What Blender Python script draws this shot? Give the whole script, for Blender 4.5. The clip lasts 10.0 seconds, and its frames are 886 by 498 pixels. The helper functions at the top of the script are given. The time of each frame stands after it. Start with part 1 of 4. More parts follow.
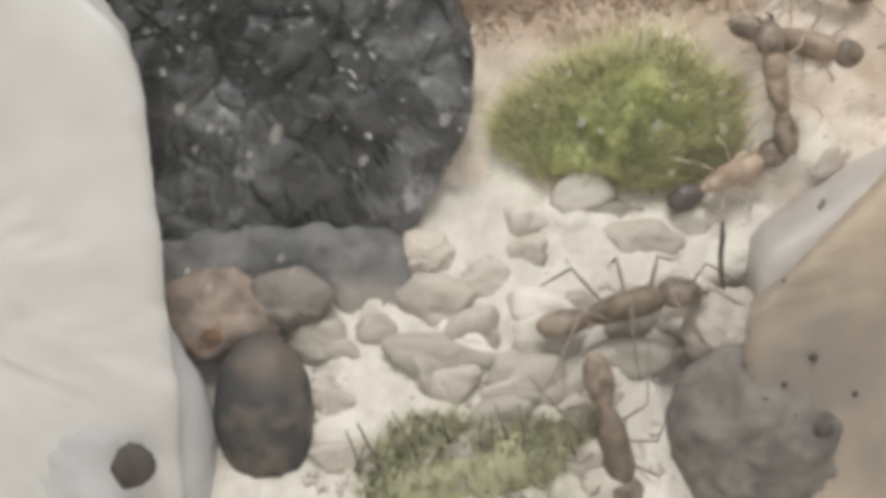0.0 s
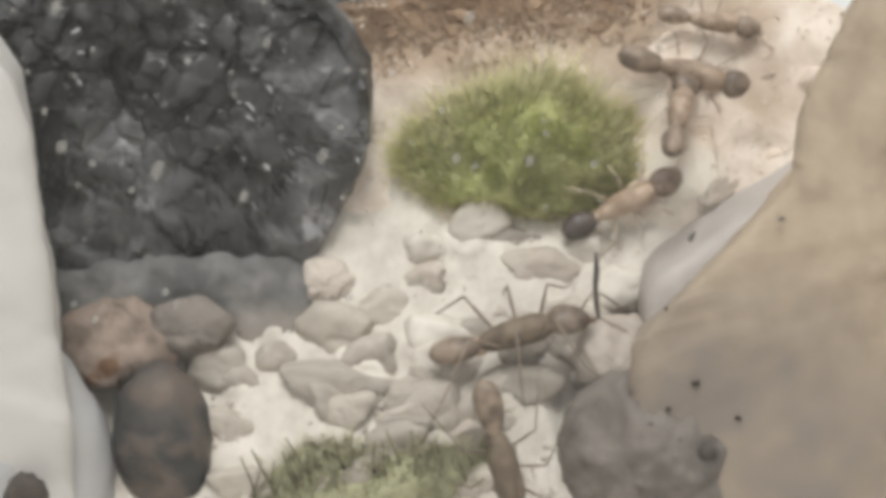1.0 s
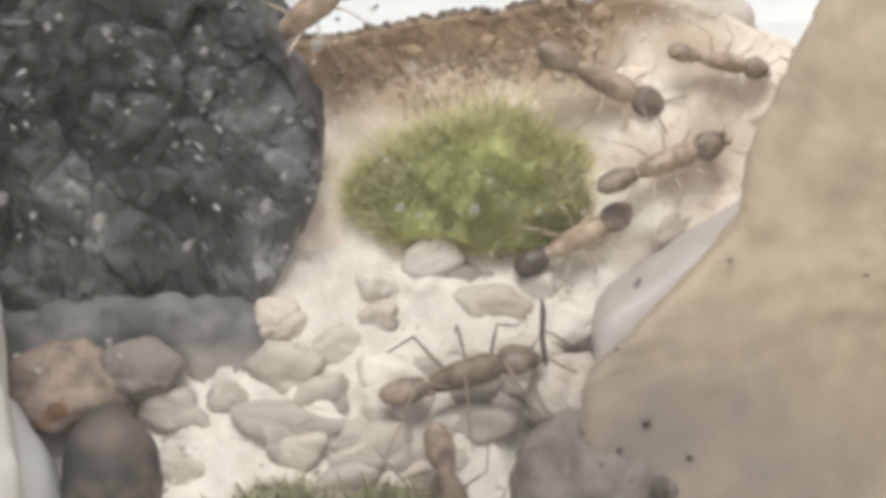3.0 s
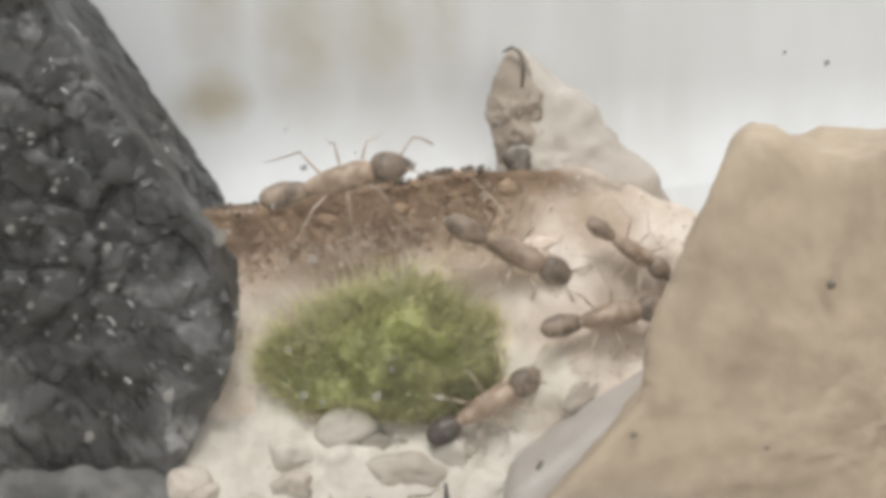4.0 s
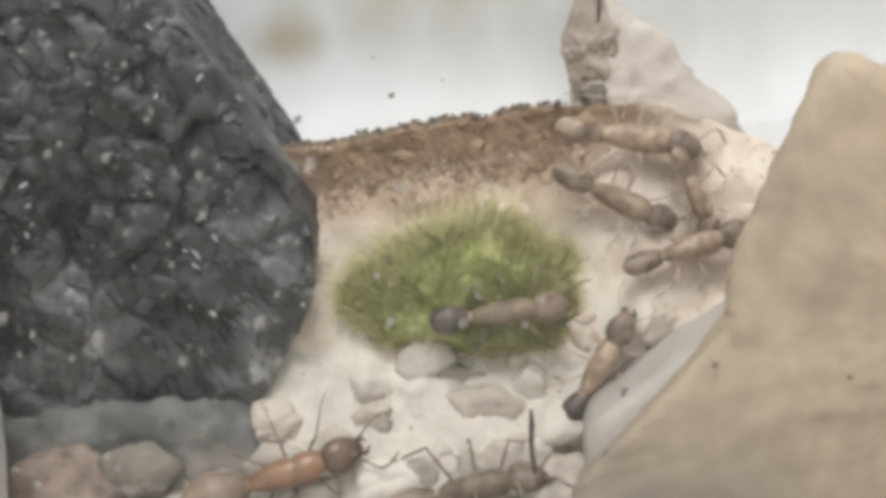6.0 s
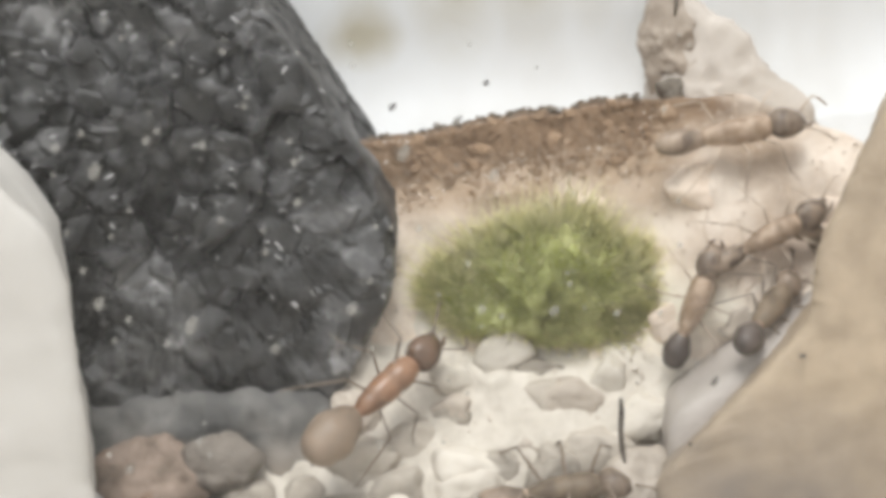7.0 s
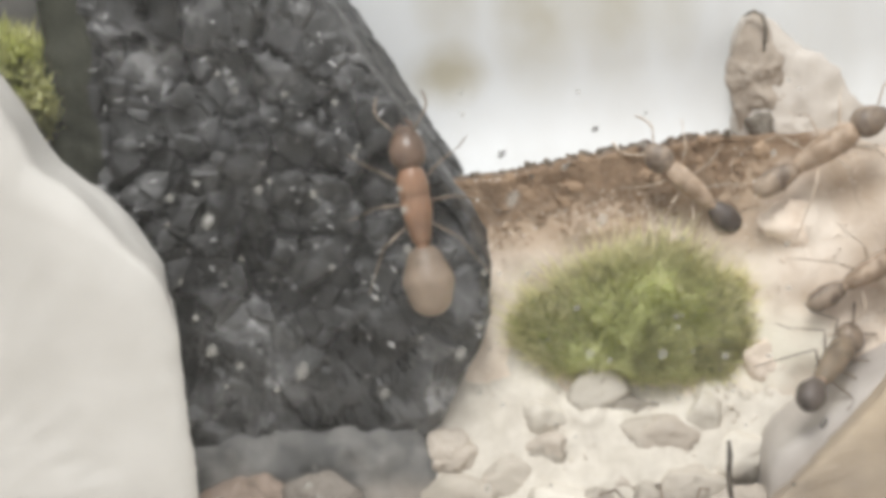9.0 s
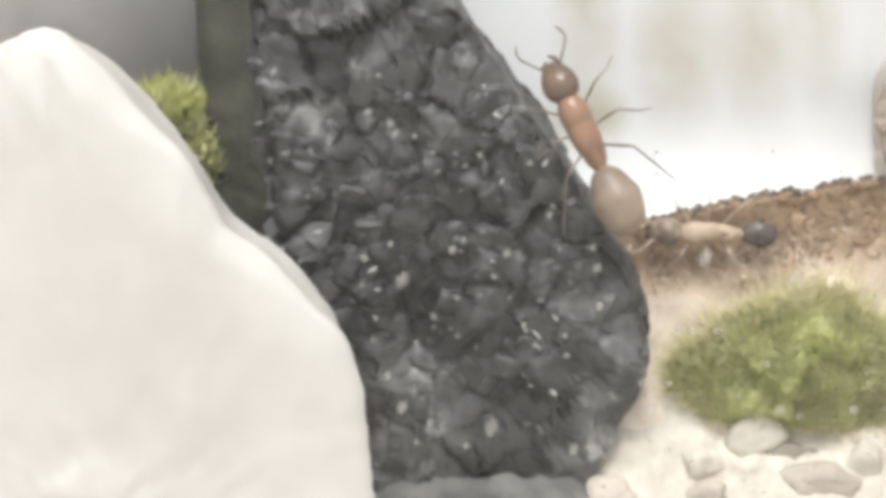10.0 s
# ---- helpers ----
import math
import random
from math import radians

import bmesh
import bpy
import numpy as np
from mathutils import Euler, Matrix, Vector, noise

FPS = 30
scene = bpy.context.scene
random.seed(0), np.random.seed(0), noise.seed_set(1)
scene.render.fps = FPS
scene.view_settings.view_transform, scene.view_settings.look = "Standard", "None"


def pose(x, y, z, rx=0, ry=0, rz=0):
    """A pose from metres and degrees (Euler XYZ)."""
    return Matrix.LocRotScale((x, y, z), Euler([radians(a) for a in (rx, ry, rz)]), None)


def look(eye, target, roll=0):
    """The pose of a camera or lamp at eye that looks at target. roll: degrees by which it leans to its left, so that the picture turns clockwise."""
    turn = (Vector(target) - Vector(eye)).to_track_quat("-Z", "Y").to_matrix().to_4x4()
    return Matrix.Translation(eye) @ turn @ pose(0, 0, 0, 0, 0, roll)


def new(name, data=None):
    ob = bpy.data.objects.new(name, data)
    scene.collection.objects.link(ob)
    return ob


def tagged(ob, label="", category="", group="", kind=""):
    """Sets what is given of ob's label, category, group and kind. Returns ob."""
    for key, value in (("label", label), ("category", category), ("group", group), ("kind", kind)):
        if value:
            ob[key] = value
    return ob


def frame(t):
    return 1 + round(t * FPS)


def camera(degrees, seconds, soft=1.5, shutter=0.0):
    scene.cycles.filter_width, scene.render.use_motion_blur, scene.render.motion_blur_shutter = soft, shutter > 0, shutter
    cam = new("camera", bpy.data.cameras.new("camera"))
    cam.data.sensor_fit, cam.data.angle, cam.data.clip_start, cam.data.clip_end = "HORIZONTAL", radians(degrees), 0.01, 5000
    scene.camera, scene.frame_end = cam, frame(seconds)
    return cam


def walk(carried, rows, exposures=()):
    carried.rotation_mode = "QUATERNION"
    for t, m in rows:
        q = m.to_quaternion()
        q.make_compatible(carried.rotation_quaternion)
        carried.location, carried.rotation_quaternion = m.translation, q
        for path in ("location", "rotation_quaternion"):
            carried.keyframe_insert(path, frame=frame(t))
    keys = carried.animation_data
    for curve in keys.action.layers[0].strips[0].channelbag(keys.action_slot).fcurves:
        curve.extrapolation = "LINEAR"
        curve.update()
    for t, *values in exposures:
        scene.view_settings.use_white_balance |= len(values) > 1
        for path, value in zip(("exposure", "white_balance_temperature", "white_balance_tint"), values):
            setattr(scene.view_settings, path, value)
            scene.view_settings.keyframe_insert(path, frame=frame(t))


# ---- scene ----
# An ant terrarium seen close through its front pane. Everything below is written in millimetres.
MM = 0.001

cam = camera(40.2, 10.0, soft=5.0)
# seconds, x, y, z, yaw, pitch, lean
PATH = [
    (0, -0.021, -0.013, 30.054, -0.11, -16.54, -2.56),
    (0.1, 0.29, -0.154, 30.178, -0.363, -16.458, -2.593),
    (0.2, 0.597, -0.302, 30.306, -0.431, -16.616, -2.632),
    (0.3, 0.906, -0.447, 30.433, -0.372, -15.92, -2.668),
    (0.4, 1.221, -0.575, 30.549, -0.688, -15.3, -2.693),
    (0.5, 1.547, -0.674, 30.65, -0.59, -14.98, -2.7),
    (0.6, 1.894, -0.738, 30.72, -0.728, -15.228, -2.68),
    (0.7, 2.258, -0.775, 30.764, -0.5, -15.441, -2.638),
    (0.8, 2.625, -0.794, 30.804, -0.78, -15.798, -2.587),
    (0.9, 2.978, -0.804, 30.86, -1.093, -15.914, -2.54),
    (1, 3.301, -0.813, 30.954, -1.12, -16.18, -2.51),
    (1.1, 3.609, -0.822, 31.109, -1.457, -16.251, -2.5),
    (1.2, 3.914, -0.825, 31.312, -1.937, -15.78, -2.502),
    (1.3, 4.191, -0.822, 31.527, -2.206, -15.52, -2.51),
    (1.4, 4.421, -0.811, 31.719, -1.949, -15.797, -2.521),
    (1.5, 4.579, -0.791, 31.854, -1.86, -16.45, -2.53),
    (1.6, 4.649, -0.76, 31.92, -1.814, -16.557, -2.537),
    (1.7, 4.645, -0.719, 31.939, -1.263, -16.232, -2.546),
    (1.8, 4.594, -0.672, 31.931, -1.201, -16.365, -2.556),
    (1.9, 4.523, -0.621, 31.913, -0.612, -17.347, -2.564),
    (2, 4.458, -0.572, 31.902, -1.31, -16.86, -2.57),
    (2.2, 4.213, -0.46, 31.85, -1.65, -16.88, -2.56),
    (3.3, 5.172, -0.22, 33.524, -2.62, -15.62, -2.73),
    (3.4, 5.487, -0.29, 34.051, -3.148, -13.631, -2.766),
    (3.5, 5.824, -0.372, 34.61, -3.31, -12.82, -2.77),
    (3.6, 5.968, -0.373, 34.874, -3.711, -12.735, -2.711),
    (3.7, 6.075, -0.353, 35.103, -3.89, -13.154, -2.636),
    (3.8, 6.162, -0.33, 35.286, -4.068, -12.897, -2.552),
    (3.9, 6.25, -0.32, 35.408, -4.46, -12.008, -2.468),
    (4, 6.356, -0.342, 35.455, -4.56, -11.89, -2.39),
    (4.1, 6.495, -0.409, 35.385, -4.355, -11.606, -2.314),
    (4.2, 6.654, -0.508, 35.208, -4.362, -11.306, -2.235),
    (4.3, 6.812, -0.621, 34.987, -4.732, -10.935, -2.16),
    (4.4, 6.948, -0.726, 34.785, -5.174, -11.177, -2.096),
    (4.5, 7.04, -0.804, 34.665, -5.95, -12.04, -2.05),
    (4.6, 7.091, -0.857, 34.647, -7.078, -12.545, -2.021),
    (4.7, 7.114, -0.898, 34.69, -7.536, -11.818, -2.003),
    (4.8, 7.107, -0.923, 34.762, -7.235, -11.496, -2.001),
    (4.9, 7.067, -0.93, 34.837, -6.757, -11.555, -2.015),
    (5, 6.99, -0.912, 34.885, -6.36, -11.58, -2.05),
    (5.1, 6.864, -0.851, 34.909, -6.222, -11.678, -2.109),
    (5.2, 6.691, -0.75, 34.929, -6.018, -11.807, -2.19),
    (5.3, 6.49, -0.637, 34.939, -5.491, -12.091, -2.287),
    (5.4, 6.279, -0.543, 34.935, -5.025, -12.511, -2.396),
    (5.5, 6.078, -0.497, 34.912, -4.21, -12.76, -2.51),
    (5.6, 5.892, -0.512, 34.869, -3.963, -12.658, -2.636),
    (5.7, 5.709, -0.569, 34.808, -3.444, -12.819, -2.777),
    (5.8, 5.52, -0.647, 34.733, -3.062, -13.115, -2.924),
    (5.9, 5.316, -0.727, 34.644, -2.669, -13.417, -3.068),
    (6, 5.087, -0.788, 34.542, -2.06, -13.67, -3.2),
    (6.2, 4.373, -0.813, 34.162, -1.85, -13.46, -3.37),
    (7.3, 2.72, -1.031, 33.949, -0.1, -13.08, -3.59),
    (7.4, 2.55, -1.013, 34.101, -0.014, -13.108, -3.75),
    (7.5, 2.406, -0.989, 34.284, 0.26, -13.33, -3.92),
    (7.6, 2.314, -0.995, 34.341, 0.276, -13.227, -3.968),
    (7.7, 2.235, -1.005, 34.375, 0.64, -13.084, -3.991),
    (7.8, 2.163, -1.019, 34.397, 0.586, -12.886, -4.003),
    (7.9, 2.092, -1.033, 34.418, 0.574, -12.832, -4.012),
    (8, 2.017, -1.045, 34.449, 0.83, -12.97, -4.03),
    (8.1, 1.942, -1.056, 34.487, 0.769, -12.843, -4.058),
    (8.2, 1.872, -1.069, 34.526, 0.866, -12.898, -4.088),
    (8.3, 1.799, -1.08, 34.569, 0.946, -12.798, -4.119),
    (8.5, 1.614, -1.088, 34.68, 1.14, -12.77, -4.18),
    (9, 0.89, -1.015, 35.132, 1.36, -12.26, -4.32),
    (9.1, 0.591, -0.981, 35.218, 1.234, -12.006, -4.286),
    (9.2, 0.239, -0.936, 35.294, 1.663, -11.605, -4.217),
    (9.3, -0.162, -0.891, 35.379, 1.379, -11.516, -4.146),
    (9.4, -0.605, -0.859, 35.497, 1.397, -11.849, -4.105),
    (9.5, -1.086, -0.853, 35.667, 1.49, -11.88, -4.13),
    (9.6, -1.621, -0.879, 35.905, 1.407, -11.826, -4.236),
    (9.7, -2.213, -0.928, 36.198, 2.209, -11.949, -4.402),
    (9.8, -2.839, -0.992, 36.521, 2.585, -11.798, -4.601),
    (9.9, -3.472, -1.058, 36.852, 2.817, -11.461, -4.809),
    (10, -4.089, -1.118, 37.168, 3.06, -11.66, -5),
]


def aim(x, y, z, yaw, pitch, lean):
    return pose(x * MM, y * MM, z * MM) @ pose(0, 0, 0, 0, 0, yaw) @ pose(0, 0, 0, 90 + pitch) @ pose(0, 0, 0, 0, 0, lean)


walk(cam, [(t, aim(*row)) for t, *row in PATH], exposures=[(0.0, 0.05), (2.0, 0.08), (3.5, 0.24), (4.0, -0.03), (4.5, -0.05), (5.0, -0.02), (6.0, 0.04), (6.2, 0.18), (7.5, 0.27), (9.0, 0.24), (9.5, 0.37), (10.0, 0.55)])

# ---- light: a bright white room and an added, unseen area lamp over the box ----
world = bpy.data.worlds.new("room_light")
scene.world = world
world.use_nodes = True
world.node_tree.nodes["Background"].inputs[0].default_value = (1.0, 0.995, 0.985, 1)
world.node_tree.nodes["Background"].inputs[1].default_value = 0.72
lamp_data = bpy.data.lights.new("desk_lamp", "AREA")
lamp_data.energy, lamp_data.size, lamp_data.color = 0.62, 0.11, (1.0, 0.985, 0.96)
lamp = new("desk_lamp", lamp_data)
lamp.matrix_world = look((-0.01, -0.07, 0.30), (0.005, 0.047, 0.02))


# ---- materials ----
def material(name, base, other, rough=0.7, grain=1.0, bump=0.3, spot=None, spot_at=0.62, coarse=6.0, spec=0.3, scatter=0.0, clear=0.0, metal=0.0, stretch=1.0, lo=0.38, hi=0.6, thin=0.0, cells=0.0):
    """A mottled surface: two colours mixed at two scales (millimetres), a few spots of a third, and a fine relief."""
    mat = bpy.data.materials.new(name)
    mat.use_nodes = True
    tree = mat.node_tree
    bsdf = tree.nodes["Principled BSDF"]

    def node(kind, **values):
        n = tree.nodes.new(kind)
        for key, value in values.items():
            n.inputs[key].default_value = value
        return n

    coords = tree.nodes.new("ShaderNodeTexCoord")
    info = tree.nodes.new("ShaderNodeObjectInfo")
    shift = tree.nodes.new("ShaderNodeVectorMath")
    shift.operation = "ADD"
    tree.links.new(coords.outputs["Object"], shift.inputs[0])
    tree.links.new(info.outputs["Random"], shift.inputs[1])
    drawn = tree.nodes.new("ShaderNodeVectorMath")
    drawn.operation = "MULTIPLY"
    drawn.inputs[1].default_value = (1, 1, stretch)
    tree.links.new(shift.outputs[0], drawn.inputs[0])
    fine = node("ShaderNodeTexNoise", Scale=1000 / grain, Detail=6.0, Roughness=0.65)
    wide = node("ShaderNodeTexNoise", Scale=1000 / coarse, Detail=3.0)
    for n in (fine, wide):
        tree.links.new(drawn.outputs[0], n.inputs["Vector"])
    both = tree.nodes.new("ShaderNodeMath")
    both.operation = "MULTIPLY_ADD"
    both.inputs[1].default_value = 0.5
    half = tree.nodes.new("ShaderNodeMath")
    half.operation = "MULTIPLY"
    half.inputs[1].default_value = 0.5
    tree.links.new(wide.outputs["Fac"], half.inputs[0])
    tree.links.new(fine.outputs["Fac"], both.inputs[0])
    tree.links.new(half.outputs[0], both.inputs[2])
    ramp = tree.nodes.new("ShaderNodeValToRGB")
    ramp.color_ramp.elements[0].position, ramp.color_ramp.elements[0].color = lo, (*base, 1)
    ramp.color_ramp.elements[1].position, ramp.color_ramp.elements[1].color = hi, (*other, 1)
    if spot:
        e = ramp.color_ramp.elements.new(spot_at)
        e.color = (*other, 1)
        e = ramp.color_ramp.elements.new(min(1.0, spot_at + 0.05))
        e.color = (*spot, 1)
    tree.links.new(both.outputs[0], ramp.inputs[0])
    tint = tree.nodes.new("ShaderNodeHueSaturation")
    vary = tree.nodes.new("ShaderNodeMapRange")
    vary.inputs["To Min"].default_value, vary.inputs["To Max"].default_value = 0.82, 1.15
    tree.links.new(info.outputs["Random"], vary.inputs["Value"])
    if cells:
        # broken facets, each a shade of its own
        bend = tree.nodes.new("ShaderNodeVectorMath")
        bend.operation = "MULTIPLY_ADD"
        bend.inputs[1].default_value = (0.9 * cells * MM,) * 3
        tree.links.new(fine.outputs["Color"], bend.inputs[0])
        tree.links.new(drawn.outputs[0], bend.inputs[2])
        facet = node("ShaderNodeTexVoronoi", Scale=1000 / cells)
        tree.links.new(bend.outputs[0], facet.inputs["Vector"])
        split = tree.nodes.new("ShaderNodeSeparateColor")
        tree.links.new(facet.outputs["Color"], split.inputs[0])
        shade = tree.nodes.new("ShaderNodeMapRange")
        shade.inputs["To Min"].default_value, shade.inputs["To Max"].default_value = 0.6, 1.7
        rare = tree.nodes.new("ShaderNodeMath")
        rare.operation = "POWER"
        rare.inputs[1].default_value = 1.8
        tree.links.new(split.outputs[0], rare.inputs[0])
        tree.links.new(rare.outputs[0], shade.inputs["Value"])
        mixed = tree.nodes.new("ShaderNodeMath")
        mixed.operation = "MULTIPLY"
        tree.links.new(vary.outputs[0], mixed.inputs[0])
        tree.links.new(shade.outputs[0], mixed.inputs[1])
        tree.links.new(mixed.outputs[0], tint.inputs["Value"])
    else:
        tree.links.new(vary.outputs[0], tint.inputs["Value"])
    tree.links.new(ramp.outputs[0], tint.inputs["Color"])
    tree.links.new(tint.outputs[0], bsdf.inputs["Base Color"])
    relief = node("ShaderNodeBump", Strength=bump, Distance=0.25 * grain * MM)
    tree.links.new(fine.outputs["Fac"], relief.inputs["Height"])
    tree.links.new(relief.outputs[0], bsdf.inputs["Normal"])
    bsdf.inputs["Roughness"].default_value = rough
    bsdf.inputs["Specular IOR Level"].default_value = spec
    bsdf.inputs["Metallic"].default_value = metal
    if scatter:
        bsdf.inputs["Subsurface Weight"].default_value = scatter
        bsdf.inputs["Subsurface Radius"].default_value = (1, 0.8, 0.6)
        bsdf.inputs["Subsurface Scale"].default_value = 1.2 * MM
    if thin:
        # a thin leaf lets part of the light through
        through_leaf = tree.nodes.new("ShaderNodeBsdfTranslucent")
        tree.links.new(tint.outputs[0], through_leaf.inputs["Color"])
        leaf = tree.nodes.new("ShaderNodeMixShader")
        leaf.inputs[0].default_value = thin
        tree.links.new(bsdf.outputs[0], leaf.inputs[1])
        tree.links.new(through_leaf.outputs[0], leaf.inputs[2])
        tree.links.new(leaf.outputs[0], tree.nodes["Material Output"].inputs["Surface"])
    if clear:
        bsdf.inputs["Transmission Weight"].default_value = clear
    return mat


LAVA = material("lava", (0.012, 0.0124, 0.0127), (0.098, 0.099, 0.1005), 0.42, 1.3, 0.5, (0.30, 0.302, 0.306), 0.58, 4.2, 0.5, lo=0.43, hi=0.56, cells=1.9)
GREY_STONE = material("grey_stone", (0.115, 0.116, 0.113), (0.265, 0.257, 0.245), 0.8, 1.4, 0.6, (0.21, 0.19, 0.172), 0.6, 4.5, lo=0.4, hi=0.58)
OLIVE_STONE = material("olive_stone", (0.045, 0.048, 0.034), (0.105, 0.108, 0.082), 0.7, 1.5, 0.5)
QUARTZ = material("white_quartz", (0.56, 0.545, 0.515), (0.62, 0.605, 0.575), 0.5, 2.5, 0.12, None, 0.6, 9.0, 0.3)
TAN_QUARTZ = material("tan_quartz", (0.32, 0.258, 0.19), (0.50, 0.408, 0.302), 0.45, 2.2, 0.15, (0.56, 0.49, 0.40), 0.7, 14.0, 0.35)
PALE_QUARTZ = material("pale_quartz", (0.40, 0.365, 0.335), (0.49, 0.455, 0.425), 0.5, 1.6, 0.2, None, 0.6, 6.0, 0.4)
SAND = material("tan_sand", (0.62, 0.525, 0.435), (0.83, 0.755, 0.67), 0.85, 0.8, 0.6, None, 0.6, 3.0)
WHITE_SAND = material("white_sand", (0.54, 0.50, 0.435), (0.70, 0.66, 0.59), 0.85, 0.7, 0.4, None, 0.6, 2.5)
CREAM_PEBBLE = material("cream_pebble", (0.46, 0.405, 0.345), (0.60, 0.54, 0.47), 0.6, 1.0, 0.3)
GREY_PEBBLE = material("grey_pebble", (0.37, 0.335, 0.285), (0.51, 0.465, 0.405), 0.7, 0.8, 0.35, (0.26, 0.23, 0.2), 0.74)
BROWN_PEBBLE = material("brown_pebble", (0.13, 0.115, 0.10), (0.235, 0.21, 0.185), 0.75, 1.2, 0.3, (0.10, 0.085, 0.075), 0.57, 2.5, lo=0.42, hi=0.54)
TAN_PEBBLE = material("tan_pebble", (0.60, 0.49, 0.395), (0.82, 0.72, 0.62), 0.7, 0.7, 0.5)
PINK_PEBBLE = material("pink_pebble", (0.185, 0.145, 0.115), (0.33, 0.26, 0.215), 0.75, 1.2, 0.4, (0.19, 0.11, 0.065), 0.58, 2.5, lo=0.42, hi=0.54)
DUSTY_PEBBLE = material("dusty_pebble", (0.135, 0.12, 0.105), (0.225, 0.20, 0.175), 0.85, 1.0, 0.3, None, 0.6, 2.5)
DARK_PEBBLE = material("dark_pebble", (0.06, 0.059, 0.058), (0.17, 0.135, 0.11), 0.6, 1.2, 0.3, None, 0.6, 3.2, lo=0.47, hi=0.6)
DEBRIS = material("brown_debris", (0.25, 0.172, 0.112), (0.37, 0.265, 0.18), 0.9, 0.7, 0.3)
GLINT_FLECK = material("crystal_fleck", (0.26, 0.26, 0.265), (0.62, 0.62, 0.63), 0.25, 0.3, 0.1, None, 0.6, 2.0, 0.7)
DARK_CLAY = material("dark_clay", (0.14, 0.12, 0.10), (0.26, 0.23, 0.19), 0.85, 0.5, 0.3)
PALE_FLECK = material("chalky_fleck", (0.44, 0.38, 0.305), (0.58, 0.515, 0.43), 0.6, 0.3, 0.1)
CLAY = material("beige_clay", (0.42, 0.38, 0.335), (0.53, 0.49, 0.445), 0.85, 1.4, 0.4)
BROWN_CLAY = material("brown_clay", (0.40, 0.335, 0.275), (0.52, 0.45, 0.38), 0.85, 1.0, 0.3, (0.29, 0.225, 0.17), 0.66, 2.0)
MOSS = material("moss_green", (0.74, 0.77, 0.33), (0.90, 0.89, 0.56), 0.7, 1.0, 0.1, None, 0.6, 2.5, 0.1, lo=0.42, hi=0.57, thin=0.72)
PALE_MOSS = material("pale_moss", (0.78, 0.76, 0.46), (0.90, 0.87, 0.64), 0.7, 1.2, 0.1, None, 0.6, 3.0, 0.1, thin=0.6)
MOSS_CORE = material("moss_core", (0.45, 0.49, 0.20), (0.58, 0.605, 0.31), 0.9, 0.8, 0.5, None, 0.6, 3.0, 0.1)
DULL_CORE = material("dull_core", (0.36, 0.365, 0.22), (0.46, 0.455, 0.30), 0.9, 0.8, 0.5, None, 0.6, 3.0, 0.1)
STEM = material("moss_stem", (0.16, 0.15, 0.09), (0.26, 0.24, 0.16), 0.8, 0.6, 0.2)
DULL_MOSS = material("dull_moss", (0.67, 0.66, 0.44), (0.79, 0.77, 0.56), 0.8, 1.2, 0.1, None, 0.6, 3.0, 0.1, thin=0.5)
WHITE_WALL = material("white_wall", (0.70, 0.68, 0.625), (0.83, 0.83, 0.81), 0.4, 9.0, 0.05, None, 0.6, 10.0, 0.4)
LINING = material("streaked_lining", (0.60, 0.605, 0.598), (0.70, 0.722, 0.738), 0.5, 5.0, 0.03, None, 0.6, 8.0, 0.25, stretch=0.25)
GREY_WALL = material("grey_wall", (0.42, 0.41, 0.40), (0.5, 0.49, 0.48), 0.6, 3.0, 0.1, None, 0.6, 12.0)
TABLE = material("table_top", (0.5, 0.46, 0.4), (0.6, 0.56, 0.5), 0.5, 2.0, 0.1, None, 0.6, 40.0)
ANT_AMBER = material("ant_amber", (0.19, 0.105, 0.062), (0.30, 0.17, 0.105), 0.3, 0.8, 0.1, None, 0.6, 1.5, 0.5, 0.3)
ANT_BROWN = material("ant_brown", (0.24, 0.17, 0.115), (0.45, 0.345, 0.26), 0.5, 0.6, 0.3, None, 0.6, 1.2, 0.4, 0.1, lo=0.4, hi=0.58)
ANT_SOMBRE = material("ant_sombre", (0.145, 0.112, 0.08), (0.25, 0.195, 0.14), 0.5, 0.6, 0.3, None, 0.6, 1.2, 0.3, 0.1, lo=0.4, hi=0.58)
ANT_HEAD = material("ant_head", (0.085, 0.055, 0.038), (0.155, 0.10, 0.07), 0.3, 0.5, 0.1, None, 0.6, 1.5, 0.5)
ANT_GASTER = material("ant_gaster", (0.17, 0.13, 0.097), (0.27, 0.21, 0.16), 0.45, 0.8, 0.08, None, 0.6, 2.0, 0.5, 0.3)
ANT_DARK = material("ant_dark_gaster", (0.055, 0.045, 0.04), (0.13, 0.105, 0.09), 0.4, 0.8, 0.08, None, 0.6, 2.0, 0.5)
ANT_DUN = material("ant_dun_gaster", (0.13, 0.098, 0.075), (0.35, 0.275, 0.21), 0.45, 0.6, 0.25, None, 0.6, 1.3, 0.4, lo=0.4, hi=0.58)
ANT_LEG = material("ant_leg", (0.44, 0.36, 0.28), (0.58, 0.49, 0.40), 0.45, 0.6, 0.1, None, 0.6, 2.0, 0.2)
ANT_DARK_LEG = material("ant_dark_leg", (0.17, 0.135, 0.105), (0.27, 0.22, 0.175), 0.45, 0.6, 0.1, None, 0.6, 2.0, 0.2)
GRAIN_TAN = material("tan_grain", (0.58, 0.49, 0.40), (0.82, 0.74, 0.66), 0.7, 0.5, 0.2)
GRAIN_BROWN = material("brown_grain", (0.40, 0.31, 0.23), (0.54, 0.43, 0.33), 0.8, 0.5, 0.2)
GRAIN_PALE = material("pale_grain", (0.50, 0.45, 0.39), (0.72, 0.67, 0.60), 0.7, 0.5, 0.2)
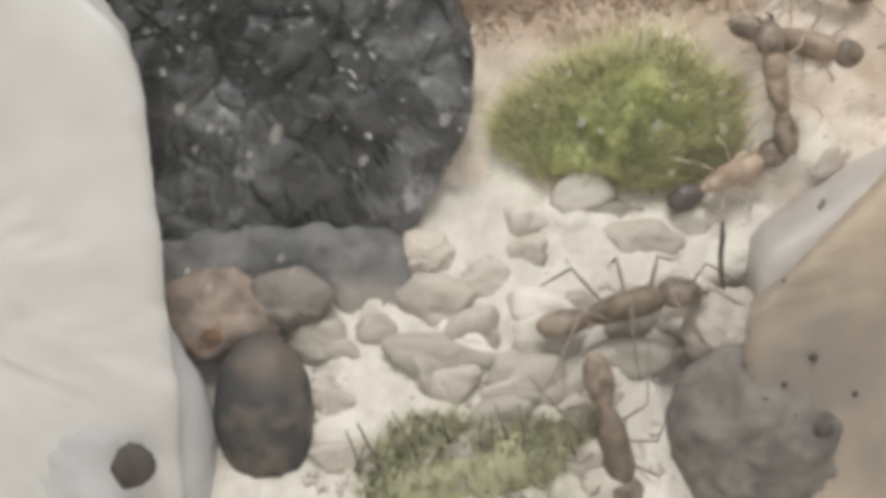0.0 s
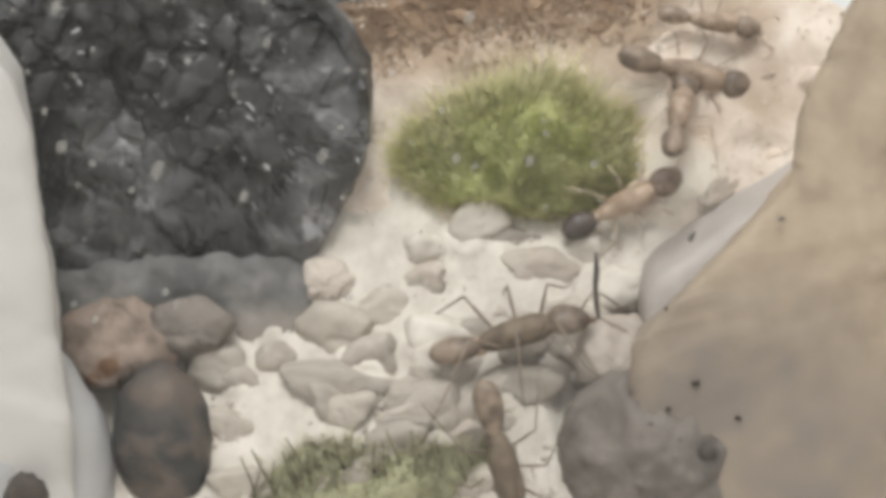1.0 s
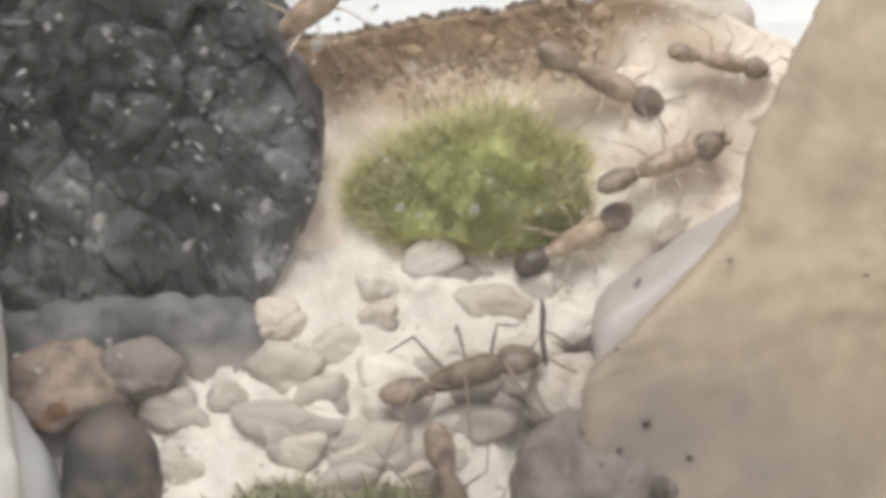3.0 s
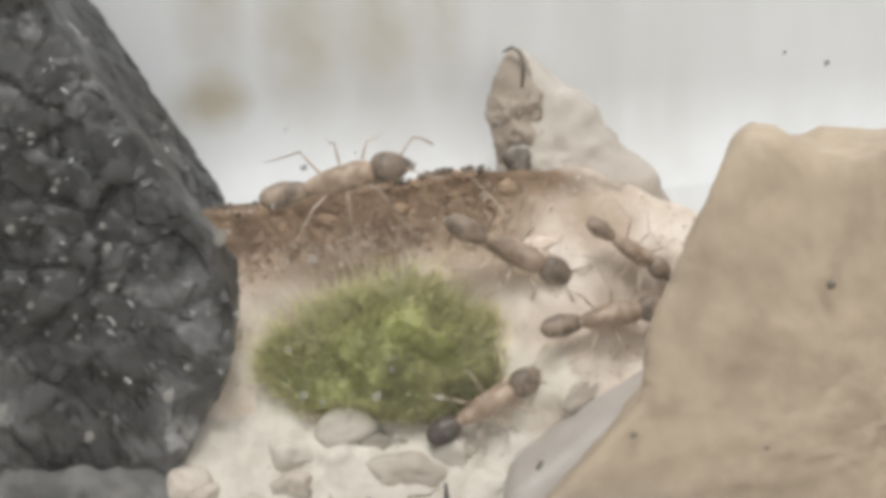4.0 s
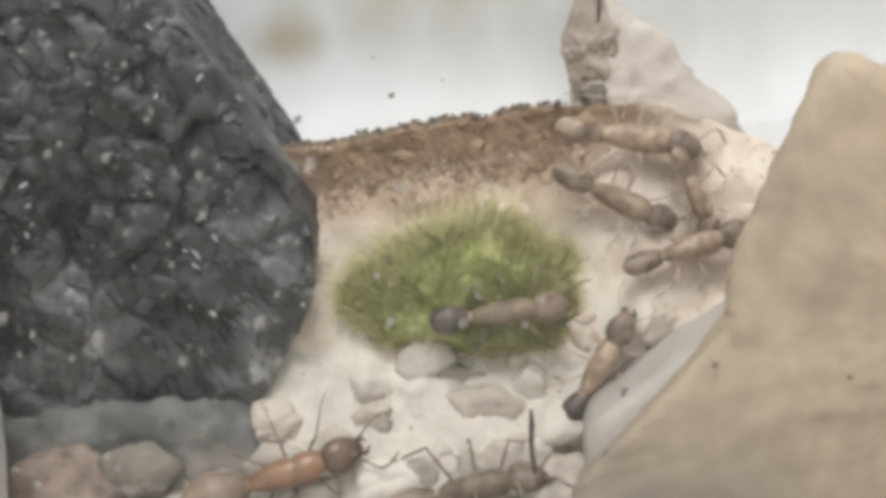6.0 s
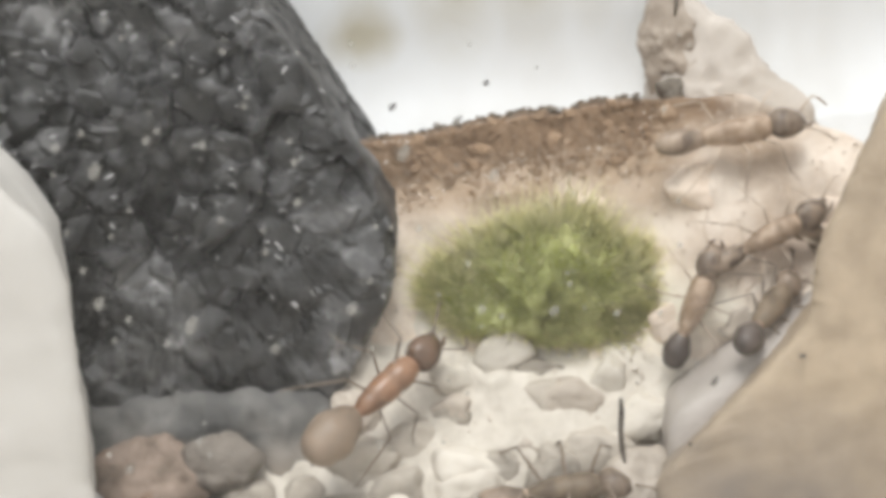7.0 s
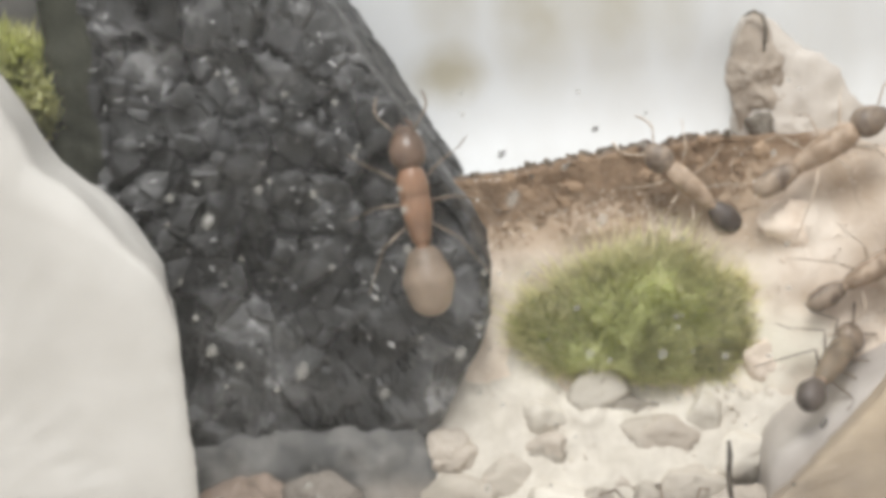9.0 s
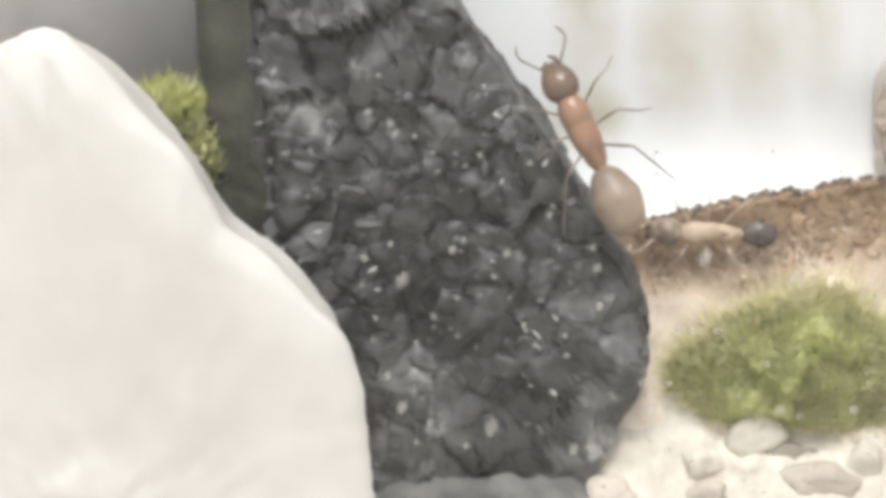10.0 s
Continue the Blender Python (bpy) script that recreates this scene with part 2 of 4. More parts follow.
TWIG = material("twig", (0.06, 0.055, 0.05), (0.14, 0.12, 0.10), 0.8, 0.5, 0.4)
ANT_FACE = material("ant_brown_head", (0.11, 0.083, 0.063), (0.28, 0.22, 0.17), 0.4, 0.4, 0.25, None, 0.6, 1.0, 0.4, lo=0.4, hi=0.58)
GREY_QUARTZ = material("grey_quartz", (0.44, 0.44, 0.44), (0.53, 0.53, 0.525), 0.5, 2.5, 0.12, None, 0.6, 6.0, 0.3)
SPECK = material("dark_speck", (0.04, 0.035, 0.03), (0.10, 0.085, 0.07), 0.7, 0.3, 0.4)


def pane_material():
    """Clear acrylic with a thin uneven film of dust."""
    mat = bpy.data.materials.new("clear_acrylic")
    mat.use_nodes = True
    tree = mat.node_tree
    tree.nodes.remove(tree.nodes["Principled BSDF"])
    clear, gloss, film = (tree.nodes.new("ShaderNodeBsdf" + k) for k in ("Transparent", "Glossy", "Diffuse"))
    gloss.inputs["Roughness"].default_value = 0.05
    film.inputs["Color"].default_value = (0.8, 0.79, 0.76, 1)
    noise_node = tree.nodes.new("ShaderNodeTexNoise")
    noise_node.inputs["Scale"].default_value = 90
    coords = tree.nodes.new("ShaderNodeTexCoord")
    tree.links.new(coords.outputs["Object"], noise_node.inputs["Vector"])
    span = tree.nodes.new("ShaderNodeMapRange")
    span.inputs["To Min"].default_value, span.inputs["To Max"].default_value = 0.0, 0.022
    tree.links.new(noise_node.outputs["Fac"], span.inputs["Value"])
    dusty = tree.nodes.new("ShaderNodeMixShader")
    tree.links.new(span.outputs[0], dusty.inputs[0])
    tree.links.new(clear.outputs[0], dusty.inputs[1])
    tree.links.new(film.outputs[0], dusty.inputs[2])
    shine = tree.nodes.new("ShaderNodeMixShader")
    shine.inputs[0].default_value = 0.008
    tree.links.new(dusty.outputs[0], shine.inputs[1])
    tree.links.new(gloss.outputs[0], shine.inputs[2])
    tree.links.new(shine.outputs[0], tree.nodes["Material Output"].inputs["Surface"])
    return mat


def residue(name, colour, cover):
    """A thin film of residue that lets part of the view through."""
    mat = bpy.data.materials.new(name)
    mat.use_nodes = True
    tree = mat.node_tree
    clear = tree.nodes.new("ShaderNodeBsdfTransparent")
    mix = tree.nodes.new("ShaderNodeMixShader")
    mix.inputs[0].default_value = cover
    chalk = tree.nodes["Principled BSDF"]
    chalk.inputs["Base Color"].default_value = (*colour, 1)
    chalk.inputs["Roughness"].default_value = 0.9
    tree.links.new(clear.outputs[0], mix.inputs[1])
    tree.links.new(chalk.outputs[0], mix.inputs[2])
    tree.links.new(mix.outputs[0], tree.nodes["Material Output"].inputs["Surface"])
    return mat


ACRYLIC = pane_material()
DROP = residue("dried_drop", (0.55, 0.54, 0.50), 0.24)
SMUDGE = residue("dark_smudge", (0.10, 0.09, 0.08), 0.45)


# ---- building tools ----
def mesh_of(name, bm, mat, smooth=True):
    data = bpy.data.meshes.new(name)
    for v in bm.verts:
        v.co *= MM
    for f in bm.faces:
        f.smooth = smooth
    bm.normal_update()
    bm.to_mesh(data)
    bm.free()
    data.materials.append(mat)
    return data


def thing(name, bm, mat, label, category, group="", kind="", at=None, smooth=True):
    ob = new(name, mesh_of(name, bm, mat, smooth))
    ob.matrix_basis = at or Matrix()
    return tagged(ob, label, category, group, kind)


def part(name, bm, mat, parent, label="", at=None, smooth=True):
    ob = new(name, bm if isinstance(bm, bpy.types.Mesh) else mesh_of(name, bm, mat, smooth))
    ob.parent = parent
    ob.matrix_basis = at or Matrix()
    return tagged(ob, label)


def place(x, y, z, rx=0, ry=0, rz=0, size=1.0):
    return pose(x * MM, y * MM, z * MM, rx, ry, rz) @ Matrix.Scale(size, 4)


def box(lo, hi):
    bm = bmesh.new()
    bmesh.ops.create_cube(bm, size=1)
    for v in bm.verts:
        v.co = Vector([a + (b - a) * (c + 0.5) for a, b, c in zip(lo, hi, v.co)])
    bmesh.ops.bevel(bm, geom=bm.edges[:], offset=min(0.25, 0.2 * min(b - a for a, b in zip(lo, hi))), segments=2, affect="EDGES")
    return bm


def stone(center, radii, cuts=(), detail=4, lumps=0.1, lump_size=3.0, seed=0.0, sharp=8.0, chips=0.0, chip_size=1.5, wear=None):
    """A stone: an ellipsoid trimmed by planes (a direction and the distance from the centre), softly rounded, lumpy, and chipped (less where wear says so)."""
    bm = bmesh.new()
    bmesh.ops.create_icosphere(bm, subdivisions=detail, radius=1)
    planes = [(Vector(n).normalized(), d) for n, d in cuts]
    shift = Vector((seed * 7.3, seed * 3.1, seed * 5.7))
    for v in bm.verts:
        way = v.co.normalized()
        reach = 1 / math.sqrt(sum((w / r) ** 2 for w, r in zip(way, radii)))
        total = reach ** -sharp
        for n, d in planes:
            c = way.dot(n)
            if c > 0.02:
                total += (d / c) ** -sharp
        p = way * total ** (-1 / sharp)
        if lumps:
            p += way * lumps * (noise.fractal(p / lump_size + shift, 0.8, 2.1, 4))
        v.co = p
    if chips:
        for scale, weight in ((1.0, 1.0), (0.4, 0.4)):
            bm.normal_update()
            for v in bm.verts:
                q = v.co / (chip_size * scale) + shift
                dist, points = noise.voronoi(q)
                tilt = noise.noise_vector(points[0] * 5.3 + shift)
                level = noise.noise(points[0] * 9.1)
                v.co += v.normal * chips * weight * (wear(v) if wear else 1.0) * (0.7 * level + 1.5 * tilt.dot(q - points[0]) - 0.14 * max(0, 0.15 - dist[1] + dist[0]) / 0.15)
    bmesh.ops.translate(bm, verts=bm.verts, vec=center)
    return bm


def tube(bm, points, widths, sides=6):
    rings = []
    for i, p in enumerate(points):
        p = Vector(p)
        ahead = (Vector(points[min(i + 1, len(points) - 1)]) - Vector(points[max(i - 1, 0)])).normalized()
        a = ahead.orthogonal().normalized()
        b = ahead.cross(a)
        rings.append([bm.verts.new(p + widths[i] * (math.cos(k * math.tau / sides) * a + math.sin(k * math.tau / sides) * b)) for k in range(sides)])
    for r, s in zip(rings, rings[1:]):
        # keep the rings from twisting against one another
        turn = min(range(sides), key=lambda k: (r[0].co - s[k].co).length)
        s[:] = s[turn:] + s[:turn]
        for k in range(sides):
            bm.faces.new((r[k], r[(k + 1) % sides], s[(k + 1) % sides], s[k]))
    for r in (rings[0], rings[-1]):
        bm.faces.new(r)
    bmesh.ops.recalc_face_normals(bm, faces=bm.faces[:])
    return bm


def blob(bm, center, radii, taper=0.0, detail=3):
    """An egg shape along x, narrower towards its front by taper."""
    made = bmesh.ops.create_icosphere(bm, subdivisions=detail, radius=1)["verts"]
    for v in made:
        k = 1 - taper * v.co.x
        v.co = Vector((v.co.x * radii[0], v.co.y * radii[1] * k, v.co.z * radii[2] * k)) + Vector(center)
    return bm


# ---- the box ----
thing("table_top", box((-260, -200, -12), (260, 320, -4)), TABLE, "pale wooden table under the terrarium box", "table", kind="structure")
thing("floor", box((-45, 37, -4), (60, 61, 0)), WHITE_WALL, "white plastic floor of the terrarium box", "floor", kind="structure")
thing("wall_back", box((-45, 58.2, 0), (60, 61, 62)), WHITE_WALL, "smooth white plastic back wall of the terrarium", "wall", kind="structure")
thing("wall_left", box((-45, 38.2, 0), (-42, 57.8, 62)), WHITE_WALL, "smooth white plastic side wall of the terrarium", "wall", kind="structure")
thing("wall_right", box((57, 38.2, 0), (60, 57.8, 62)), WHITE_WALL, "smooth white plastic side wall of the terrarium", "wall", kind="structure")
front = thing("window_front", box((-45, 36.8, 0), (60, 37.7, 62)), ACRYLIC, "clear acrylic front pane with dust and dried drops", "window", kind="structure")
front.visible_shadow = False


def depth(x, z):
    """How far back the face of the bank lies at a height."""
    steps = [(0, 37.9), (6, 39.5), (11, 43.2), (14, 45.6), (16.5, 47.6), (19, 48.9), (24, 50.3), (27, 51.6), (40, 52.5)]
    for (a, p), (b, q) in zip(steps, steps[1:]):
        if z <= b:
            side = min(1, max(0, (x - 8) / 3)) * min(1, max(0, (15 - z) / 3))
            swell = min(1, max(0, (x - 11) / 4)) * min(1, max(0, (z - 16) / 3)) * (1 - 0.35 * min(1, max(0, (z - 20) / 7)))
            return p + (q - p) * (z - a) / (b - a) + 3.2 * side - 2.5 * swell
    return 48.5


def crest(x):
    """The height of the bank's top along the box."""
    return 26.85 + 1.1 * min(1, max(0, (x - 1) / 10)) - 2.5 * min(1, max(0, (x - 17) / 5)) + 0.3 * noise.noise(Vector((x * 0.6, 3, 0)))


def bank():
    bm = bmesh.new()
    wide, high = 200, 90
    grid = []
    for i in range(wide + 1):
        x = -42 + 99 * i / wide
        column = []
        for j in range(high + 1):
            s = j / high
            if s < 0.8:
                z = crest(x) * s / 0.8
                y = depth(x, z)
            else:
                z = crest(x)
                y = depth(x, z) + (57.9 - depth(x, z)) * (s - 0.8) / 0.2
                z -= 3.2 * (s - 0.8) / 0.2
            lump = noise.fractal(Vector((x / 2.2, z / 2.2, y / 2.2)), 0.8, 2, 4)
            column.append(bm.verts.new((x, min(57.9, y - (0.45 * lump if s < 0.8 else 0)), z + (0.12 * lump if s >= 0.8 else 0))))
        grid.append(column)
    for a, b in zip(grid, grid[1:]):
        for j in range(high):
            bm.faces.new((a[j], b[j], b[j + 1], a[j + 1]))
    return bm


ground = thing("ground", bank(), SAND, "steep bank of tan sand and pale gravel", "ground", kind="structure")


def cove():
    """A hollow white fillet between the back wall and the bank's top."""
    bm = bmesh.new()
    rows = []
    for x in (-41.8, 56.8):
        row = [bm.verts.new((x, 54.5, 12.0))]
        for k in range(19):
            a = k / 18 * math.pi / 2
            row.append(bm.verts.new((x, 57.9 - 3.4 * (1 - math.sin(a)), 26.2 + 4.8 * (1 - math.cos(a)))))
        row.append(bm.verts.new((x, 57.9, 61.5)))
        rows.append(row)
    for k in range(20):
        bm.faces.new((rows[0][k], rows[1][k], rows[1][k + 1], rows[0][k + 1]))
    return bm


LINER = thing("trim", cove(), LINING, "white plastic lining that curves up the back wall", "trim", kind="structure")
def tint_patches(mat, colour, spots):
    """Faint stains and patches of another colour on a surface, each fading out from a centre; spots: x, z, width,
    height.
    """
    tree = mat.node_tree
    bsdf = tree.nodes["Principled BSDF"]
    coords = tree.nodes.new("ShaderNodeTexCoord")
    ragged = tree.nodes.new("ShaderNodeTexNoise")
    ragged.inputs["Scale"].default_value = 500
    tree.links.new(coords.outputs["Object"], ragged.inputs["Vector"])
    for x, z, wide, high, strength in spots:
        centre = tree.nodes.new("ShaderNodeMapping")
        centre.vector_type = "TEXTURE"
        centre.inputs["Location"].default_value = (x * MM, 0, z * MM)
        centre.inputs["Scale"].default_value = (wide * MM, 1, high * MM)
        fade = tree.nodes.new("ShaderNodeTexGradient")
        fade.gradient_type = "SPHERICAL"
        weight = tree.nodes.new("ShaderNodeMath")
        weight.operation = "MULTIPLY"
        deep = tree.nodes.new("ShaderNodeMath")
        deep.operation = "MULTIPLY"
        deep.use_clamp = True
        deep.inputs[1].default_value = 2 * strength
        blend = tree.nodes.new("ShaderNodeMixRGB")
        blend.inputs[2].default_value = (*colour, 1)
        source = bsdf.inputs["Base Color"].links[0].from_socket
        tree.links.new(coords.outputs["Object"], centre.inputs[0])
        tree.links.new(centre.outputs[0], fade.inputs[0])
        tree.links.new(fade.outputs["Fac"], weight.inputs[0])
        tree.links.new(ragged.outputs["Fac"], weight.inputs[1])
        tree.links.new(weight.outputs[0], deep.inputs[0])
        tree.links.new(deep.outputs[0], blend.inputs[0])
        tree.links.new(source, blend.inputs[1])
        tree.links.new(blend.outputs[0], bsdf.inputs["Base Color"])


tint_patches(LINING, (0.46, 0.43, 0.34), [(0.3, 30.9, 2.4, 1.9, 1.1), (4.8, 33.5, 2.6, 4.6, 0.75), (8.6, 34.2, 2.4, 5.0, 0.7), (0.5, 35.5, 2.0, 5.0, 0.7), (11.4, 34.5, 1.6, 4.5, 0.6)])
tint_patches(SAND, (0.26, 0.18, 0.12), [(x, 26.5 + 0.08 * x, 3.2, high, 1.5) for x, high in ((1.2, 3.4), (3.4, 3.2), (5.6, 3.9), (7.8, 3.2), (10.2, 3.0), (12.4, 2.6), (14.2, 2.0))])
tint_patches(SAND, (0.12, 0.085, 0.06), [(x, 27.0 + 0.09 * x, 1.9, 0.75, 1.3) for x in (0.8, 2.4, 4.2, 6.4, 8.0, 10.6)])
tint_patches(SAND, (0.42, 0.32, 0.23), [(2.5, 24.8, 3.4, 2.6, 1.0), (7.0, 25.0, 5.0, 2.8, 1.3), (11.4, 25.4, 3.4, 2.6, 1.3), (12.6, 26.2, 3.0, 2.0, 0.9), (16.6, 25.8, 2.8, 1.6, 1.0), (17.4, 22.8, 2.2, 2.2, 0.9), (13.0, 24.0, 2.6, 1.6, 0.75), (14.6, 21.6, 2.2, 1.6, 0.8)])
tint_patches(DARK_PEBBLE, (0.24, 0.19, 0.155), [(-6.4, 13.5, 1.6, 1.3, 0.3)])
tint_patches(GREY_STONE, (0.31, 0.27, 0.23), [(-7.5, 13.6, 5, 2.4, 1.2), (-3.5, 13.8, 4, 2.0, 1.2)])
tint_patches(SAND, (0.82, 0.78, 0.68), [(13.6, 19.6, 2.6, 2.0, 1.3), (12.6, 17.8, 2.0, 1.2, 0.8)])
# an added panel, darker grey than the back wall that it covers
thing("backing_plate", box((-41, 55.6, 26), (-15.6, 57.2, 58)), GREY_WALL, "plain grey panel in front of the back wall, behind the moss", "plate")


def gravel_bed():
    """Pale sand banked against the foot of the slope."""
    bm = bmesh.new()
    wide, high = 130, 60
    grid = []
    for i in range(wide + 1):
        x = -12 + 30 * i / wide
        top = 18.2 + 0.8 * noise.noise(Vector((x * 0.5, 0, 9))) + 1.3 * max(0, min(1, (x + 1.5) / 1.5)) * max(0, min(1, (6 - x) / 3)) - 2.2 * max(0, min(1, (-0.5 - x) / 2)) - 2.5 * max(0, min(1, (x - 13) / 4))
        column = []
        for j in range(high + 1):
            z = 0.5 + (top - 0.5) * j / high
            rise = 0.75 * min(1, (top - z) / 1.2) - 0.25
            lump = noise.fractal(Vector((x / 1.6, z / 1.6, 4)), 0.8, 2, 4)
            column.append(bm.verts.new((x, depth(x, z) - rise - 0.4 * lump, z)))
        grid.append(column)
    for a, b in zip(grid, grid[1:]):
        for j in range(high):
            bm.faces.new((a[j], b[j], b[j + 1], a[j + 1]))
    return bm


thing("ground_gravel", gravel_bed(), WHITE_SAND, "pale cream sand at the foot of the bank", "ground", kind="structure")

# ---- large stones ----
def worn(v):
    """The lava rock is freshly broken on its upper face, and smoother towards its rim and foot."""
    facing = min(1, max(0, (-v.normal.y - 0.3) / 0.5))
    low = min(1, max(0.35, (v.co.z + 10.5) / 7))
    right = min(1, max(0.4, (6.8 - v.co.x) / 3.5))
    return 0.3 + 0.9 * facing * low * right


ROCK = thing("lava_rock", stone((-6.2, 53, 27), (16, 8, 19), [((1, 0, 0), 7.9), ((0.87, 0, 0.494), 5.7), ((0.94, 0, -0.34), 9.15), ((0.66, 0, -0.75), 11.0), ((0, 0, -1), 12.1),
      ((-1, 0.15, 0), 6.8), ((0, -1, 0.06), 6.0), ((0, 1, 0), 4.9), ((0, 0, 1), 15)], 7, 0.35, 3.0, 2.6, 20, 0.9, 3.0, worn),
      LAVA, "rough charcoal-black lava rock with chips and painted pale glints", "rock", smooth=False)
# pale flecks strewn at random put the rock's sparkling highlights into colour
flecks = bmesh.new()
dice = random.Random(8)
front_faces = [f for f in ROCK.data.polygons if f.normal.y < -0.25 and f.center.z > 0.0165]
for face in dice.sample(front_faces, 190):
    r = dice.choice((0.04, 0.05, 0.07, 0.09, 0.14))
    slant = Matrix.Rotation(dice.uniform(0, math.pi), 3, "Y")
    for v in bmesh.ops.create_icosphere(flecks, subdivisions=1, radius=r)["verts"]:
        v.co = slant @ Vector((v.co.x * dice.uniform(0.8, 2.4), v.co.y * 0.4, v.co.z * dice.uniform(0.2, 1.0))) + face.center / MM
part("crystal_flecks", flecks, GLINT_FLECK, ROCK, "tiny pale flecks painted in as glints", smooth=False)["kind"] = "stuff"
thing("side_stone", stone((-14.3, 52.4, 30), (3.6, 4.2, 13), [((-1, -0.2, 0), 2.7), ((0, -1, 0), 3.6)], 5, 0.3, 2, 2.0, 8, 0.12, 1.5), OLIVE_STONE, "dark olive-grey stone leaning against the lava rock", "rock")
thing("base_stone", stone((-6.8, 49.4, 14.2), (9, 5.5, 5.5), [((0, -0.15, 1), 3.65), ((1, 0, 0.25), 5.9), ((0.7, 0, -0.71), 4.9), ((0, 0, -1), 2.6), ((0, -1, 0.2), 3.9)], 5, 0.4, 1.6, 3.0, 14, 0.3, 1.8),
      GREY_STONE, "smooth dusty grey stone under the lava rock", "rock")
milky = stone((-19, 41.6, 17), (15, 5, 28), [((1, 0.3, 0), 8.5), ((0.81, 0.2, 0.588), 11.95), ((0, -1, 0), 2.6), ((-0.6, 0, 0.8), 17.2), ((0, 0, 1), 21.0), ((0, 0, -1), 17)], 6, 0.35, 5, 4.0, 22, 0.12, 3.0)
for v in milky.verts:
    # a shallow chip out of the sloping edge
    for x, z, wide, chip in ((-13.2, 30.6, 1.5, 0.75), (-10.6, 28.9, 1.2, 0.25)):
        v.co -= Vector((0.75, 0, 0.66)) * chip * math.exp(-((v.co.x - x) ** 2 + (v.co.z - z) ** 2) / wide ** 2)
thing("white_quartz_rock", milky, QUARTZ, "smooth milky white quartz rock against the pane", "rock")
thing("quartz_pebble", stone((-12.7, 41.7, 10.2), (3.9, 2.9, 6.4), [], 5, 0.2, 3, 5.0, 8), GREY_QUARTZ, "rounded milky greyish quartz pebble", "stone")
slab = stone((27, 44.2, 19), (24, 8, 24), [((-0.9, 0.4, 0.42), 9.05), ((-1, 0.4, 0), 8.3), ((0, -1, 0.05), 2.9), ((0.02, 0, 1), 10.95), ((0, 1, 0), 3.5), ((0, 0, -1), 18.5)], 6, 0.22, 2.5, 6.0, 60, 0.12, 2.0)
for v in slab.verts:
    # a foot that runs out to the side, and a shallow notch broken out of the top edge
    low = min(1.32, max(0, (20.6 - v.co.z) / 4.5))
    v.co.x -= 4.5 * low * min(1, max(0, (27 - v.co.x) / 9.5))
    v.co.z -= 0.8 * min(1, max(0, (v.co.x - 22.4) / 1.3)) * min(1, max(0.6, (26.3 - v.co.x) / 1.2)) * min(1, max(0, (v.co.z - 27) / 2))
# the slab's colour turns greyer and darker towards its foot
tint_patches(TAN_QUARTZ, (0.25, 0.215, 0.185), [(14.5, 12.5, 7, 6, 1.2), (18.5, 9.5, 7, 5, 1.0)])
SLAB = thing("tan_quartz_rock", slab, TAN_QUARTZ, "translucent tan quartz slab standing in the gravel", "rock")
pale = bmesh.new()
chips = [f for f in SLAB.data.polygons if f.normal.y < -0.6 and f.center.x > 0.026 and 0.0235 < f.center.z < 0.0298]
for face in dice.sample(chips, min(260, len(chips))):
    r = dice.choice((0.03, 0.04, 0.06, 0.08, 0.12))
    for v in bmesh.ops.create_icosphere(pale, subdivisions=1, radius=r)["verts"]:
        v.co = Vector((v.co.x * dice.uniform(0.6, 1.5), v.co.y * 0.25, v.co.z * dice.uniform(0.8, 2.2))) + face.center / MM
part("pale_flecks", pale, PALE_FLECK, SLAB, "pale chalky flecks in the quartz", smooth=False)["kind"] = "stuff"
thing("pale_quartz_rock", stone((17, 45.0, 12), (9, 3.2, 12), [((-0.54, 0.1, 0.84), 6.35), ((-1, 0.1, 0.1), 5.3), ((0, -1, 0.1), 2.6), ((0, 0, 1), 9.0), ((0, 0, -1), 11.5)], 5, 0.2, 3, 7.5, 20, 0.06, 2),
      PALE_QUARTZ, "pale pinkish-grey quartz wedge behind the slab", "rock")
thing("pink_pebble", stone((-8.8, 44.2, 14.7), (2.5, 1.7, 2.0), [((0.6, -0.3, 0.7), 1.6), ((-0.3, -0.4, 0.9), 1.7)], 5, 0.3, 1.6, 8.0, 8, 0.1, 1), PINK_PEBBLE, "rusty pink pebble beside the white quartz", "pebble")
thing("dark_pebble", stone((-7.0, 42.5, 11.2), (1.9, 1.75, 3.2), [], 5, 0.15, 1.5, 9.0, 8, 0.03, 1), DARK_PEBBLE, "rounded dark grey pebble with brownish mottling", "pebble")
thing("mauve_pebble", stone((-6.0, 44.9, 15.0), (1.6, 1.2, 1.3), [((0.3, -0.5, 0.8), 1.0)], 5, 0.25, 1.2, 12.0, 10, 0.1, 0.9), DUSTY_PEBBLE, "dusty brownish-grey pebble against the grey stone", "pebble")
thing("tan_pebble", stone((-0.6, 46.8, 15.9), (1.2, 0.9, 1.3), [((0.3, -0.5, 0.8), 0.8)], 5, 0.2, 1.0, 13.0, 10, 0.1, 0.9), CREAM_PEBBLE, "dull cream pebble at the foot of the lava rock", "pebble")
thing("cream_stone", stone((11.0, 43.7, 13.3), (1.8, 1.3, 1.7), [((0.2, -0.7, 0.6), 1.2)], 5, 0.22, 1.2, 15.0, 8, 0.06, 0.9), CREAM_PEBBLE, "pale pinkish stone between the gravel and the quartz slab", "stone")
thing("mottled_stone", stone((11.8, 42.3, 9.2), (3.5, 2.1, 4.1), [], 5, 0.4, 1.8, 9.5, 8, 0.1, 1), BROWN_PEBBLE, "mottled brownish-grey stone against the quartz slab", "rock")
